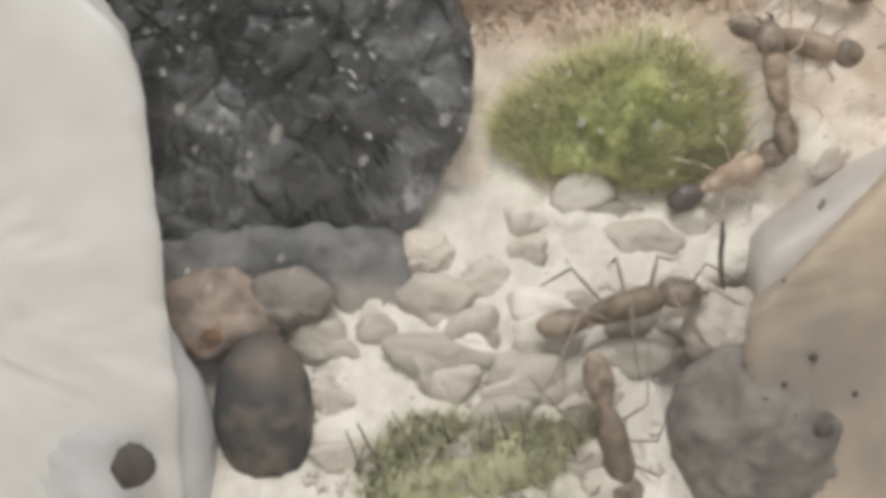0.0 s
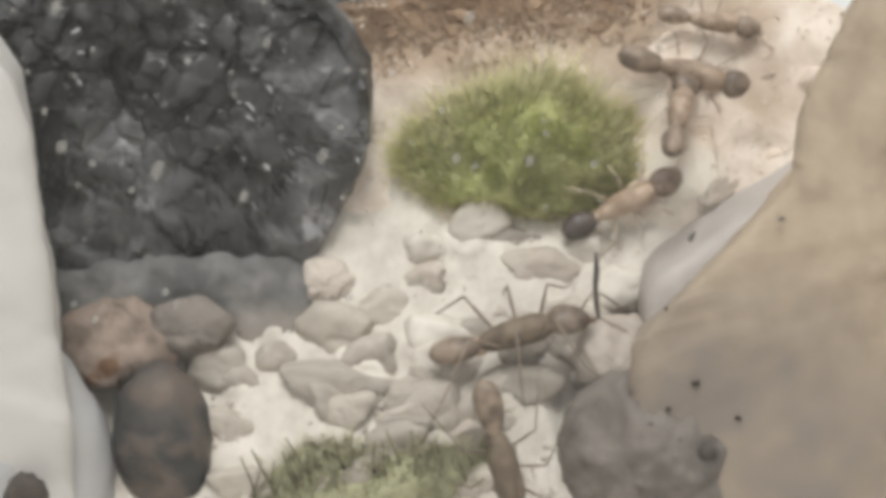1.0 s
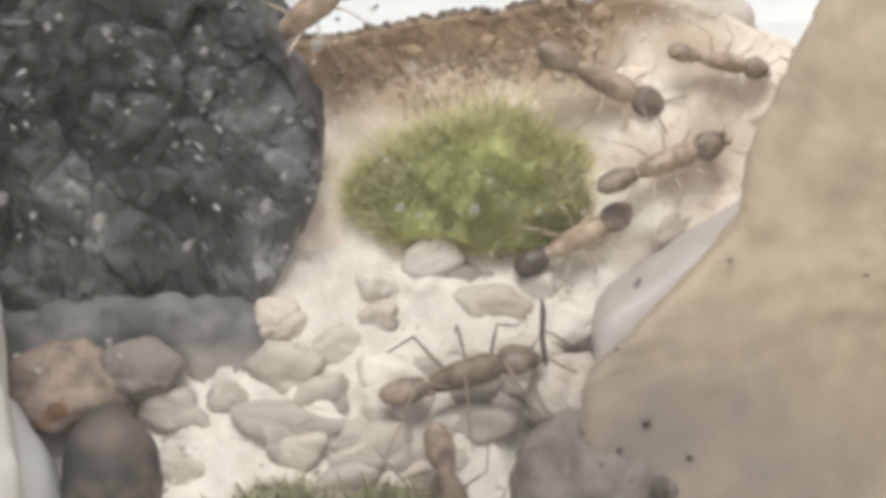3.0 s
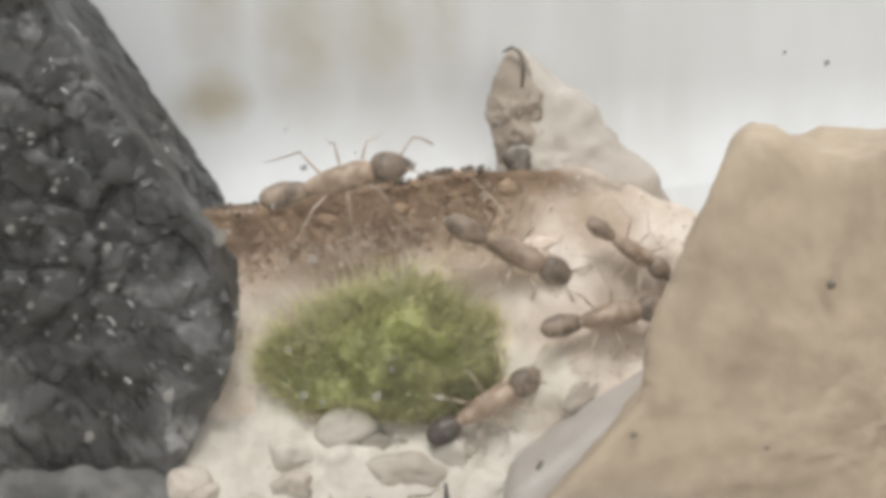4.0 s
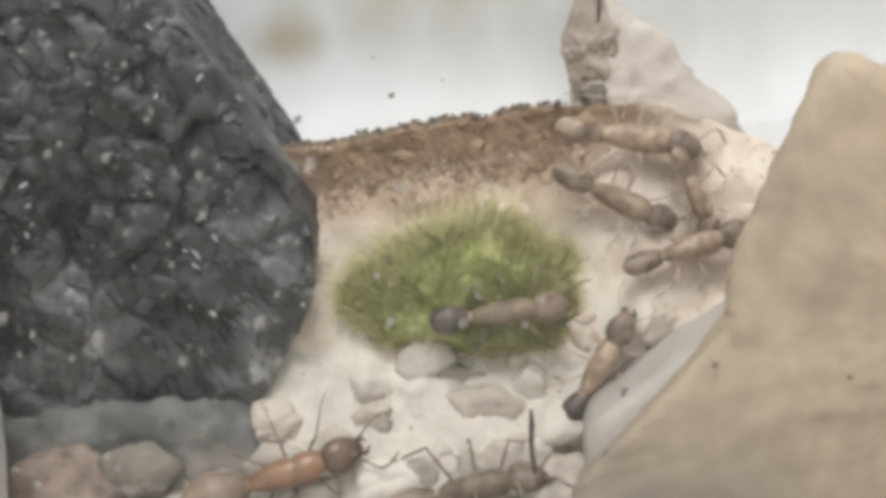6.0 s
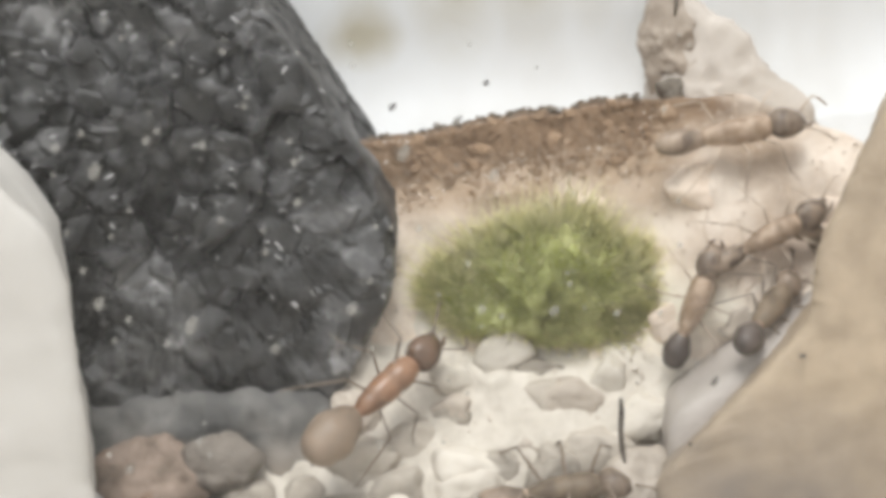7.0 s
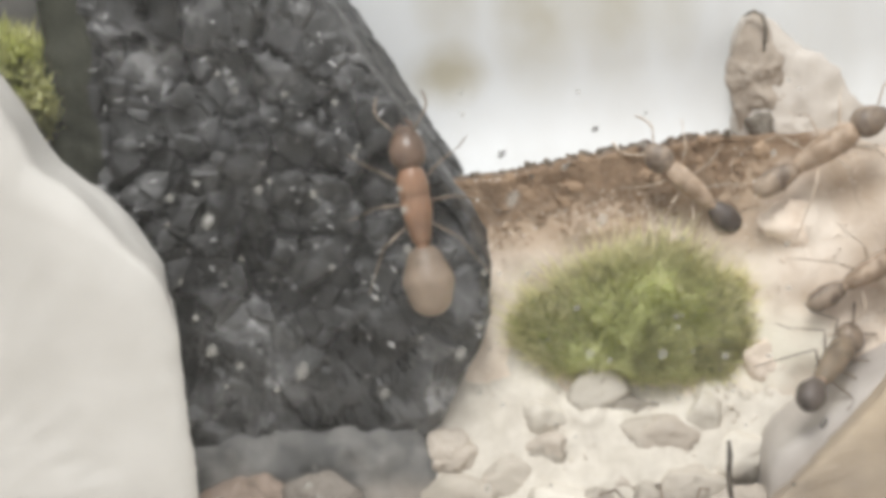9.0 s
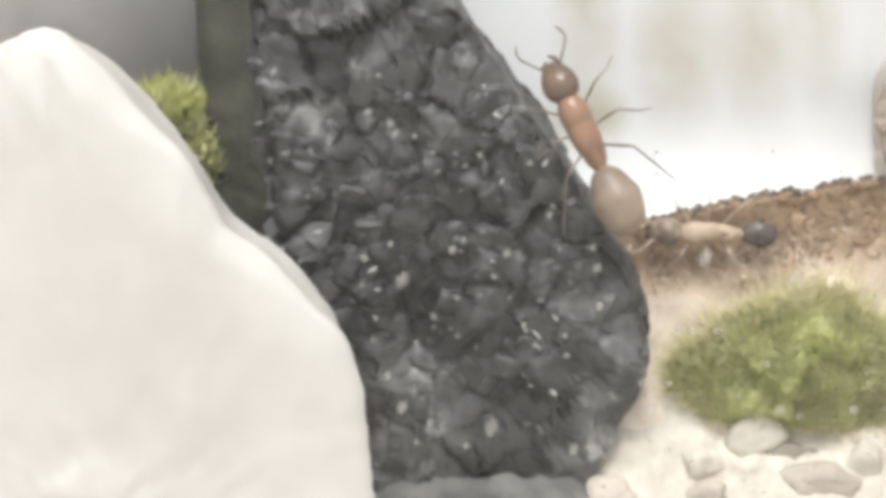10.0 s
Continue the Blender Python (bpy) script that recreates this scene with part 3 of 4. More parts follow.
thing("clay_mound", stone((15.8, 55.4, 27), (7, 2.9, 8), [((0.735, 0, 0.678), 3.5), ((-1, 0, 0.05), 2.2), ((0, -1, 0.3), 2.2), ((-0.3, 0, 1), 6.1), ((0, 0, -1), 3)], 5, 0.45, 2.0, 10.5, 12, 0.1, 1.2), CLAY, "sloping heap of pale beige clay against the wall", "clay")
# ---- moss ----
def moss(name, center, radii, count, length, mat, core, label, seed, thick=0.09, spread=0.5, edge=None, clumped=60, full=0.7, fringe=1.25, inner=1.0):
    rng = random.Random(seed)
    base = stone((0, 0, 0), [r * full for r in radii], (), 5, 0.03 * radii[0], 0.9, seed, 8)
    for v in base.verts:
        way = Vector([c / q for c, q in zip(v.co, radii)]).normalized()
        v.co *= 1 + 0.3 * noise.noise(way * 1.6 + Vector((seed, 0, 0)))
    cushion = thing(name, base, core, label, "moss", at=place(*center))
    tufts = bmesh.new(), bmesh.new()
    clumps = []
    for _ in range(clumped):
        u, a = rng.uniform(-0.85, 1), rng.uniform(0, math.tau)
        r = math.sqrt(1 - u * u)
        clumps.append((Vector((r * math.cos(a), -abs(r * math.sin(a)), u)), rng.uniform(0.6, 1.35), Vector((rng.uniform(-0.5, 0.5), rng.uniform(-0.4, 0.1), rng.uniform(-0.2, 0.4)))))
    for _ in range(count):
        heart, tall, bent = clumps[rng.randrange(clumped)]
        off = Vector((rng.gauss(0, 0.17), rng.gauss(0, 0.17), rng.gauss(0, 0.17)))
        way = (heart + off).normalized()
        way.y = -abs(way.y)
        swell = 0.72 * (1 + 0.3 * noise.noise(way * 1.6 + Vector((seed, 0, 0))))
        root = Vector([w * q * swell for w, q in zip(way, radii)])
        lean = (way * spread + off * 1.6 + bent + Vector((rng.uniform(-0.3, 0.3), rng.uniform(-0.4, 0.1), 0.45 + rng.uniform(0, 0.4)))).normalized()
        far = length * tall * rng.choice((0.45, 0.6, 0.8, 1.0, 1.2)) * rng.uniform(0.8, 1.15) * (inner + (fringe - inner) * max(0, 1 - abs(way.y) / 0.6))
        side = lean.orthogonal().normalized()
        across = Matrix.Rotation(rng.uniform(0, math.tau), 3, lean) @ side
        tip = root + lean * far + Vector((rng.uniform(-0.3, 0.3), rng.uniform(-0.3, 0.3), 0)) * far * 0.5
        mid = root + lean * far * 0.55
        w = thick * rng.uniform(0.7, 1.4)
        bm = tufts[1 if edge and abs(way.y) + rng.uniform(-0.45, 0.45) < 0.5 else 0]
        back = across.cross(lean) * w * 0.5
        a0, a1 = bm.verts.new(root - across * w), bm.verts.new(root + across * w)
        b0, b1, b2 = bm.verts.new(mid - across * w), bm.verts.new(mid + across * w), bm.verts.new(mid + back)
        t = bm.verts.new(tip)
        for f in ((a0, a1, b1, b0), (b0, b2, t), (b2, b1, t), (a0, b0, b2), (a1, b2, b1)):
            bm.faces.new(f)
    for bm, look_, words in zip(tufts, (mat, edge), ("fine upright moss fronds", "pale dry moss fronds round the edge")):
        if bm.verts:
            part("fronds", bm, look_, cushion, words)["kind"] = "stuff"
    return cushion


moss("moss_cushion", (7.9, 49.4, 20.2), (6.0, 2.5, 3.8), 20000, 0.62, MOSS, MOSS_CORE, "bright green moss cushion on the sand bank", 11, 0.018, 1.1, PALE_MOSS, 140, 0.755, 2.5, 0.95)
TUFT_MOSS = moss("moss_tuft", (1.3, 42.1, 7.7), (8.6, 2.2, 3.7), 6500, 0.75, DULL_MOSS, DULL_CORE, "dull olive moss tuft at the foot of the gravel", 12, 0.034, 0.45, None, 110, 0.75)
moss("moss_cushion", (-17.7, 50.2, 31.9), (2.6, 1.8, 2.8), 8000, 0.9, MOSS, MOSS_CORE, "yellow-green moss behind the white quartz", 13, 0.06)


def stems(count, seed):
    """Thin bare stems that stand up out of the moss tuft."""
    chance = random.Random(seed)
    bm = bmesh.new()
    for _ in range(count):
        x = chance.uniform(-5.2, 5.2)
        foot = Vector((x, chance.uniform(-1.4, -0.6), 2.6 * math.sqrt(1 - (x / 6.2) ** 2) - 0.2))
        way = Vector((chance.uniform(-0.45, 0.45), chance.uniform(-0.2, 0.1), 1)) * chance.uniform(0.9, 2.0)
        tube(bm, [foot, foot + 0.5 * way + Vector((chance.uniform(-0.12, 0.12), 0, 0)), foot + way], [0.06, 0.05, 0.035], 5)
    return bm


part("stems", stems(26, 14), STEM, TUFT_MOSS, "thin dark bare moss stems")["kind"] = "stuff"


# ---- ants ----
def ant_meshes():
    made = {}
    bm = bmesh.new()
    blob(bm, (0.85, 0, 1.25), (1.0, 0.64, 0.65), 0.1)
    blob(bm, (0.05, 0, 1.24), (1.5, 0.62, 0.62))
    blob(bm, (-0.75, 0, 1.2), (0.95, 0.5, 0.54), -0.05)
    made["mesosoma"] = mesh_of("mesosoma", bm, ANT_AMBER)
    made["brown_mesosoma"] = made["mesosoma"].copy()
    made["brown_mesosoma"].materials[0] = ANT_BROWN
    made["petiole"] = mesh_of("petiole", blob(bmesh.new(), (-1.6, 0, 1.05), (0.38, 0.3, 0.48)), ANT_AMBER)
    made["brown_petiole"] = made["petiole"].copy()
    made["brown_petiole"].materials[0] = ANT_BROWN
    for key, mat in (("gaster", ANT_GASTER), ("dark_gaster", ANT_DARK), ("dun_gaster", ANT_DUN)):
        full = 1.0 if key == "gaster" else 0.7
        slim = 0.86 if key == "dun_gaster" else 1.0
        bm = blob(bmesh.new(), (0, 0, 0), (1.46 * full / slim, 1.0 * full * slim, 0.95 * full * slim), 0.12, 4)
        for v in bm.verts:
            ring = 1 + 0.035 * math.cos(v.co.x * 5.2 / full)
            v.co = Vector((v.co.x - 1.65 - 1.3 * full, v.co.y * ring, v.co.z * ring + 1.2 - 0.06 * v.co.x))
        made[key] = mesh_of(key, bm, mat)
    bm = blob(bmesh.new(), (0, 0, 0), (0.95, 0.74, 0.6), 0.22, 3)
    made["head"] = mesh_of("head", bm, ANT_HEAD)
    made["brown_head"] = made["head"].copy()
    made["brown_head"].materials[0] = ANT_FACE
    made["eye"] = mesh_of("eye", blob(bmesh.new(), (0, 0, 0), (0.17, 0.1, 0.17), 0, 2), SPECK)
    made["mandible"] = mesh_of("mandible", tube(bmesh.new(), [(0.65, 0.28, -0.1), (0.95, 0.3, -0.16), (1.2, 0.05, -0.2)], [0.13, 0.11, 0.03]), ANT_HEAD)
    for side in (1, -1):
        made["antenna", side] = mesh_of("antenna", tube(bmesh.new(), [(0.45, 0.25 * side, 0.2), (0.8, 0.6 * side, 0.5), (1.15, 0.95 * side, 0.75), (1.6, 1.05 * side, 0.5), (2.0, 1.0 * side, 0.2), (2.35, 0.9 * side, 0.0)],
                                                          [0.05, 0.05, 0.055, 0.05, 0.06, 0.035]), ANT_LEG)
        for name, way in (("fore", [(0.75, 1.15, 0.85), (1.3, 2.1, -0.5), (1.75, 2.6, -0.85)]), ("mid", [(0.05, 1.5, 0.95), (-0.25, 2.6, -0.45), (-0.3, 3.2, -0.85)]),
                          ("hind", [(-0.9, 1.4, 1.1), (-2.3, 2.3, -0.3), (-3.0, 2.7, -0.85)])):
            knee, ankle, foot = [Vector((0.9 * x, 0.82 * y * side, z)) for x, y, z in way]
            pts = [Vector((0, 0, 0)), knee * 0.3, knee * 0.7, knee, knee.lerp(ankle, 0.5), ankle, ankle.lerp(foot, 0.5), foot]
            made["leg", name, side] = mesh_of("leg", tube(bmesh.new(), pts, [0.07, 0.05, 0.066, 0.042, 0.045, 0.032, 0.025, 0.018]), ANT_LEG)
    for key in [k for k in made if k[0] in ("leg", "antenna")]:
        made["dark", *key] = made[key].copy()
        made["dark", *key].materials[0] = ANT_DARK_LEG
    made["sombre_mesosoma"] = made["mesosoma"].copy()
    made["sombre_mesosoma"].materials[0] = ANT_SOMBRE
    return made


ANT = ant_meshes()
HIPS = {"fore": 0.95, "mid": 0.15, "hind": -0.6}


def ant(label, dark=False, amber=False, sombre=False):
    base = tagged(new("ant"), label, "ant", "ants in the terrarium")
    part("mesosoma", ANT["mesosoma" if amber else "sombre_mesosoma" if sombre else "brown_mesosoma"], None, base, "glossy amber thorax" if amber else "dull brown thorax")
    part("petiole", ANT["petiole" if amber else "brown_petiole"], None, base)
    part("gaster", ANT["dark_gaster" if dark else "gaster" if amber else "dun_gaster"], None, base, "dark glossy abdomen" if dark else "pale swollen abdomen" if amber else "dun brown abdomen")
    head = part("head", ANT["head" if amber else "brown_head"], None, base, "dark brown head" if amber else "", place(2.35, 0, 1.2, 0, 18, 0))
    for side in (1, -1):
        part("eye", ANT["eye"], None, head, "", place(0.12, 0.5 * side, 0.16))
        part("mandible", ANT["mandible"], None, head, "", place(0, 0, 0) if side > 0 else place(0, 0, 0, 180))
        part("antenna", ANT["dark", "antenna", side] if sombre or amber else ANT["antenna", side], None, head)
    legs = []
    for name, x in HIPS.items():
        for side in (1, -1):
            legs.append((part("leg", ANT["dark", "leg", name, side] if sombre or amber else ANT["leg", name, side], None, base, "", place(x, 0.33 * side, 0.9)), name, side))
    return base, legs


def stance(x, y, z, ahead, up, size):
    """An ant's pose from the ground under its middle, the way that it faces and the way its back faces."""
    f = Vector(ahead).normalized()
    u = Vector(up)
    u = (u - f * u.dot(f)).normalized()
    turn = Matrix((f, u.cross(f), u)).transposed().to_4x4()
    return Matrix.Translation((x * MM, y * MM, z * MM)) @ turn @ Matrix.Scale(size, 4)


def stride(legs, spells):
    """Swings the legs in two threes while the ant walks; spells: from, to in seconds."""
    for leg, name, side in legs:
        lead = 1 if (name == "mid") == (side > 0) else -1
        rest = leg.matrix_basis.copy()
        rows = [(0.0, rest)]
        for a, b in spells:
            t, k = a, 0
            while t <= b:
                swing = (0, 1, 0, -1)[k % 4] * lead
                rows.append((round(t, 3), rest @ pose(0, 0, 0, 5 * side * (1 if k % 2 else 0), 0, 16 * swing * side)))
                t, k = t + 0.1, k + 1
            rows.append((round(b + 0.1, 3), rest))
        if rows[-1][0] < 10.0:
            rows.append((10.0, rest))
        walk(leg, [r for i, r in enumerate(rows) if (i == 0 or r[0] > rows[i - 1][0]) and r[0] <= 10.0])


def go(thing_, rows, up, size):
    poses = [(t, stance(x, y, z, (fx, fy, fz), up, size)) for t, x, y, z, fx, fy, fz in rows]
    thing_.scale = (size, size, size)
    walk(thing_, poses)


def hold(thing_, x, y, z, ahead, up, size):
    thing_.matrix_basis = stance(x, y, z, ahead, up, size)


CLIMBER, CLIMBER_LEGS = ant("amber ant with a pale swollen abdomen climbing the lava rock", False, True)
CROSSER, CROSSER_LEGS = ant("brown ant hurrying from the rock across the moss", True, sombre=True)
KNOB, KNOB_LEGS = ant("brown ant with a dark abdomen under the moss", True)
RIM, RIM_LEGS = ant("brown ant reaching up along the sand rim")
RIGHT, RIGHT_LEGS = ant("brown ant walking towards the quartz slab")
UPPER, UPPER_LEGS = ant("small brown ant on the sand beside the clay")
RIM_TWO, RIM_TWO_LEGS = ant("tan ant lying along the sand above the moss")
LEDGE, LEDGE_LEGS = ant("brown ant standing on the gravel in profile", sombre=True)
for leg, name, side in LEDGE_LEGS:
    # long legs, drawn up high
    leg.matrix_basis = leg.matrix_basis @ pose(0, 0, 0, 14 * side) @ Matrix.Scale(1.35, 4)
TUFT, _ = ant("brown ant climbing down beside the moss tuft", sombre=True)
hold(TUFT, 5.95, 42.2, 9.9, (0.2, -0.1, -0.97), (0.1, -0.95, 0.2), 0.95)


def motions():
    go(CLIMBER, [(0.0, -13.5, 46.6, 13.4, 1, 0, 0.1), (4.6, -13.5, 46.6, 13.4, 1, 0, 0.1), (5.4, -2.4, 44.2, 13.4, 0.95, 0, 0.3), (6.0, -0.1, 45.3, 14.8, 0.95, 0.1, 0.22), (6.2, 0.0, 45.3, 15.3, 0.93, 0.15, 0.3), (7.3, 0.8, 45.9, 17.7, 0.64, 0.65, 0.41),
                 (7.5, 1.1, 45.9, 17.6, 0.55, 0.7, 0.40), (7.6, 1.0, 46.0, 18.4, 0.45, 0.69, 0.56), (7.8, 0.5, 46.2, 19.4, 0.02, 0.66, 0.75), (8.0, -0.2, 46.2, 20.3, -0.13, 0.1, 0.98), (8.2, -0.5, 46.4, 21.8, -0.04, 0, 1), (8.5, -1.1, 46.5, 23.8, -0.02, 0, 1),
                 (8.8, -1.3, 46.5, 26.0, -0.15, 0, 0.99), (9.2, -0.6, 46.6, 27.0, 0.06, 0.41, 0.91), (9.5, 0.2, 47.0, 28.4, 0.1, 0.58, 0.81), (10.0, -0.6, 47.8, 31.2, -0.36, 0.26, 0.89)], (0, -1, 0.05), 0.98)
    go(CROSSER, [(0.0, -3.5, 54, 39.5, 1, 0, 0), (3.8, -3.5, 54, 39.5, 1, 0, -0.2), (4.3, -0.4, 51.1, 34.6, 0.92, 0, -0.4), (4.5, 0.0, 50.8, 32.2, 0.83, 0, -0.56), (4.8, 1.6, 50.2, 27.6, 0.82, 0, -0.57), (5.0, 4.3, 48.6, 24.2, 0.89, -0.1, -0.45),
                 (5.2, 5.4, 47.8, 23.5, 0.88, 0, -0.47), (5.4, 6.1, 47.6, 22.7, 0.94, 0, -0.34), (5.5, 6.7, 47.6, 22.4, 1, 0, 0.02), (5.6, 8.0, 47.6, 21.6, 0.96, 0, 0.26), (5.8, 8.6, 47.6, 20.5, 1, 0, 0.05), (6.0, 9.1, 47.6, 20.0, 1, 0, 0.07), (6.2, 11.3, 47.3, 18.8, 1, 0.2, -0.07),
                 (6.5, 14.2, 45.9, 19.1, 1, 0.1, 0.1), (7.0, 15.7, 45.4, 19.6, 0.6, 0.75, 0.3), (7.5, 15.7, 45.4, 19.6, 0.6, 0.75, 0.3), (8.5, 14.5, 45.4, 19.1, 0.6, 0.75, 0.3), (9.2, 14.2, 45.4, 19.0, 0.6, 0.75, 0.3), (10.0, 14.2, 45.4, 19.0, 0.6, 0.75, 0.3)], (0, -0.99, 0.15), 0.84)
    go(KNOB, [(0, 11.8, 48, 18.6, 0.9, 0, 0.43), (4.5, 11.7, 48.1, 18.7, 0.86, 0, 0.5), (5.5, 11.5, 48.3, 18.9, 0.77, 0, 0.64), (5.8, 13.2, 47.2, 17.9, 0.7, 0, 0.72), (6, 13, 47.3, 17.6, 0.51, 0, 0.86),
              (6.2, 13.1, 47.4, 18.2, 0.2, 0, 0.98), (7.3, 14.5, 47.4, 20.6, 0.6, 0, 0.8), (7.5, 15.4, 47.3, 21.4, 0.75, 0, 0.66), (7.7, 15.9, 47.3, 22.6, 0.5, 0, 0.87), (8.1, 14.4, 48.3, 23.4, -0.1, 0, 1), (8.3, 12.7, 49.2, 23.4, -0.35, 0, 0.93), (8.5, 12.0, 49.8, 24.3, -0.6, 0, 0.8), (8.7, 11.6, 50.2, 25.1, -0.65, 0, 0.76), (9.0, 10.3, 50.9, 26.0, -0.7, 0, 0.7), (9.5, 3.9, 51.0, 26.2, -0.98, 0, 0.2), (10, 4.6, 51.0, 26.3, -0.98, 0, 0.1)], (0, -1, 0.1), 0.8)
    go(LEDGE, [(0, 7.1, 43.5, 13.6, 0.96, -0.05, 0.24), (3.5, 7.0, 43.5, 13.6, 0.96, -0.05, 0.24), (5.5, 7.4, 43.5, 13.3, 0.96, -0.05, 0.2), (7.3, 7.8, 43.5, 12.5, 0.97, -0.05, 0.1), (10, 7.8, 43.5, 12.4, 0.97, -0.05, 0.1)], (0, -0.3, 0.95), 0.92)
    go(RIM, [(0, -2.2, 51.6, 25.4, 0.9, -0.2, 0.3), (2.2, -2.2, 51.6, 25.4, 0.9, -0.2, 0.3), (2.8, 0.6, 50.4, 27.0, 0.85, -0.2, 0.5), (3.3, 2.9, 49.5, 28.2, 0.7, 0, 0.7), (3.5, 3.2, 49.5, 27.6, 0.55, 0, 0.83), (4, 6.3, 49.5, 27.6, 0.98, 0, 0.21),
             (4.5, 8.3, 49.5, 27.9, 0.97, 0, 0.25), (5, 11.5, 51, 26.8, 0.99, 0, 0.15), (6, 14.9, 49.3, 26.1, 0.98, 0, -0.2), (6.3, 15.4, 49.1, 26, 0.98, 0, -0.1), (7.3, 15.9, 49.0, 26.1, 0.97, 0, 0.2), (8.5, 15.8, 49.2, 26.8, 0.85, 0, 0.5), (10, 16.6, 49.4, 27.0, 0.9, 0, 0.4)], (0, -0.8, 0.6), 0.9)
    go(RIGHT, [(0, 13.3, 47.6, 22.3, -0.2, 0, 0.97), (0.35, 13.5, 47.6, 22.3, 0, 0.2, 0.97), (0.65, 13.5, 46.8, 22.1, 0.12, 0.85, 0.5), (1.0, 13.4, 46.7, 21.8, 0.3, 0.85, 0.42), (1.3, 13.8, 47.0, 21.7, 0.6, 0.55, 0.58), (1.5, 14.2, 47.3, 21.5, 0.82, 0.2, 0.45), (1.8, 14.6, 47.2, 21.5, 0.92, 0, 0.37), (2.1, 14.7, 47.2, 21.5, 0.95, 0, 0.31), (3.5, 16, 47.3, 22.1, 0.95, 0, 0.32), (4, 16.8, 47.4, 22.3, 0.99, 0, 0.14), (4.5, 16.9, 47.4, 22.3, 0.97, 0, 0.25), (6.2, 16.9, 47.4, 22.4, 0.97, 0, 0.25), (7.4, 16.8, 47.4, 22.6, 0.85, 0, 0.5), (10, 17.1, 47.5, 22.6, 0.9, 0, 0.4)], (0, -1, 0.1), 0.78)
    go(UPPER, [(0, 15.4, 49, 25.6, 0.98, 0, -0.2), (2, 16.2, 48.9, 25.5, 0.98, 0, -0.22), (3.5, 18.2, 48.6, 25.1, 0.95, 0, -0.32), (4.5, 17.5, 48.3, 24.4, 0.47, 0, -0.88), (5.5, 17.2, 48.2, 24.3, 0.2, 0, -0.98), (6.2, 17.5, 48.2, 24.2, 0.5, 0, -0.85), (7.2, 20.4, 47.9, 20.2, 0.7, 0, -0.7), (10, 20.5, 47.9, 20.1, 0.7, 0, -0.7)], (0, -0.98, 0.2), 0.62)
    go(RIM_TWO, [(0, 14.7, 49.2, 23.4, 0.95, 0, -0.3), (1.2, 14.6, 49.2, 23.5, 0.95, 0, -0.3), (1.6, 13.2, 49.4, 24.7, 0.88, 0, -0.46), (5.5, 13.1, 49.4, 24.7, 0.87, 0, -0.48), (6.0, 14.2, 49.0, 24.1, 0.88, 0, -0.48), (7.2, 20.4, 47.6, 21.6, 0.9, 0, -0.4), (10, 20.5, 47.6, 21.5, 0.9, 0, -0.4)], (0, -0.98, 0.2), 0.85)
    stride(CLIMBER_LEGS, [(4.6, 6.2), (6.6, 10.0)])
    stride(CROSSER_LEGS, [(3.8, 9.2)])
    stride(KNOB_LEGS, [(5.4, 9.9)])
    stride(RIM_LEGS, [(2.2, 7.2)])
    stride(RIM_TWO_LEGS, [(1.2, 1.6), (5.5, 7.1)])
    stride(UPPER_LEGS, [(2.2, 4.5), (6.0, 7.2)])
    stride(RIGHT_LEGS, [(0.3, 1.8), (2.2, 4.4)])


# ---- small things ----
thing("root_fibre", tube(bmesh.new(), [(13.75, 54.1, 32.8), (14.1, 53.7, 33.0), (14.45, 53.5, 32.8), (14.6, 53.5, 32.2), (14.5, 53.6, 31.2)], [0.05, 0.09, 0.1, 0.09, 0.06], 8), DARK_CLAY, "thin dark root fibre curling over the clay lump", "root")
thing("plant_fibre", tube(bmesh.new(), [(9.24, 37.77, 17.0), (9.16, 37.78, 17.5), (9.12, 37.77, 18.2), (9.17, 37.78, 18.8), (9.15, 37.77, 19.35)], [0.05, 0.1, 0.09, 0.1, 0.06], 8), TWIG, "short dark plant fibre stuck upright to the front pane", "fibre")
thing("dirt_crumb", stone((-11.0, 38.1, 11.4), (0.75, 0.5, 0.85), [], 3, 0.2, 0.6, 20, 8), SPECK, "dark crumb of dirt between quartz and pane", "dirt")
for x, y, z, r in ((13.35, 40.88, 13.15, 0.19), (23.8, 41.2, 24.5, 0.18), (13.75, 40.62, 10.4, 0.42), (13.0, 40.5, 9.3, 0.22), (11.6, 40.72, 11.6, 0.2), (12.3, 40.8, 12.2, 0.13), (11.9, 40.5, 10.3, 0.1), (12.7, 40.6, 11.0, 0.12), (16.4, 41.1, 19.3, 0.14), (12.3, 41.4, 16.0, 0.1), (21.5, 41.2, 18.4, 0.12), (15.0, 41.0, 11.6, 0.14)):
    thing("dirt_crumb", stone((x, y, z), (r, r * 0.6, r * 0.8), [], 2, 0.04, 0.2, x, 8), DARK_CLAY if z > 17 else SPECK, "tiny dark crumb of dirt on the quartz", "dirt", "crumbs")
rng = random.Random(5)
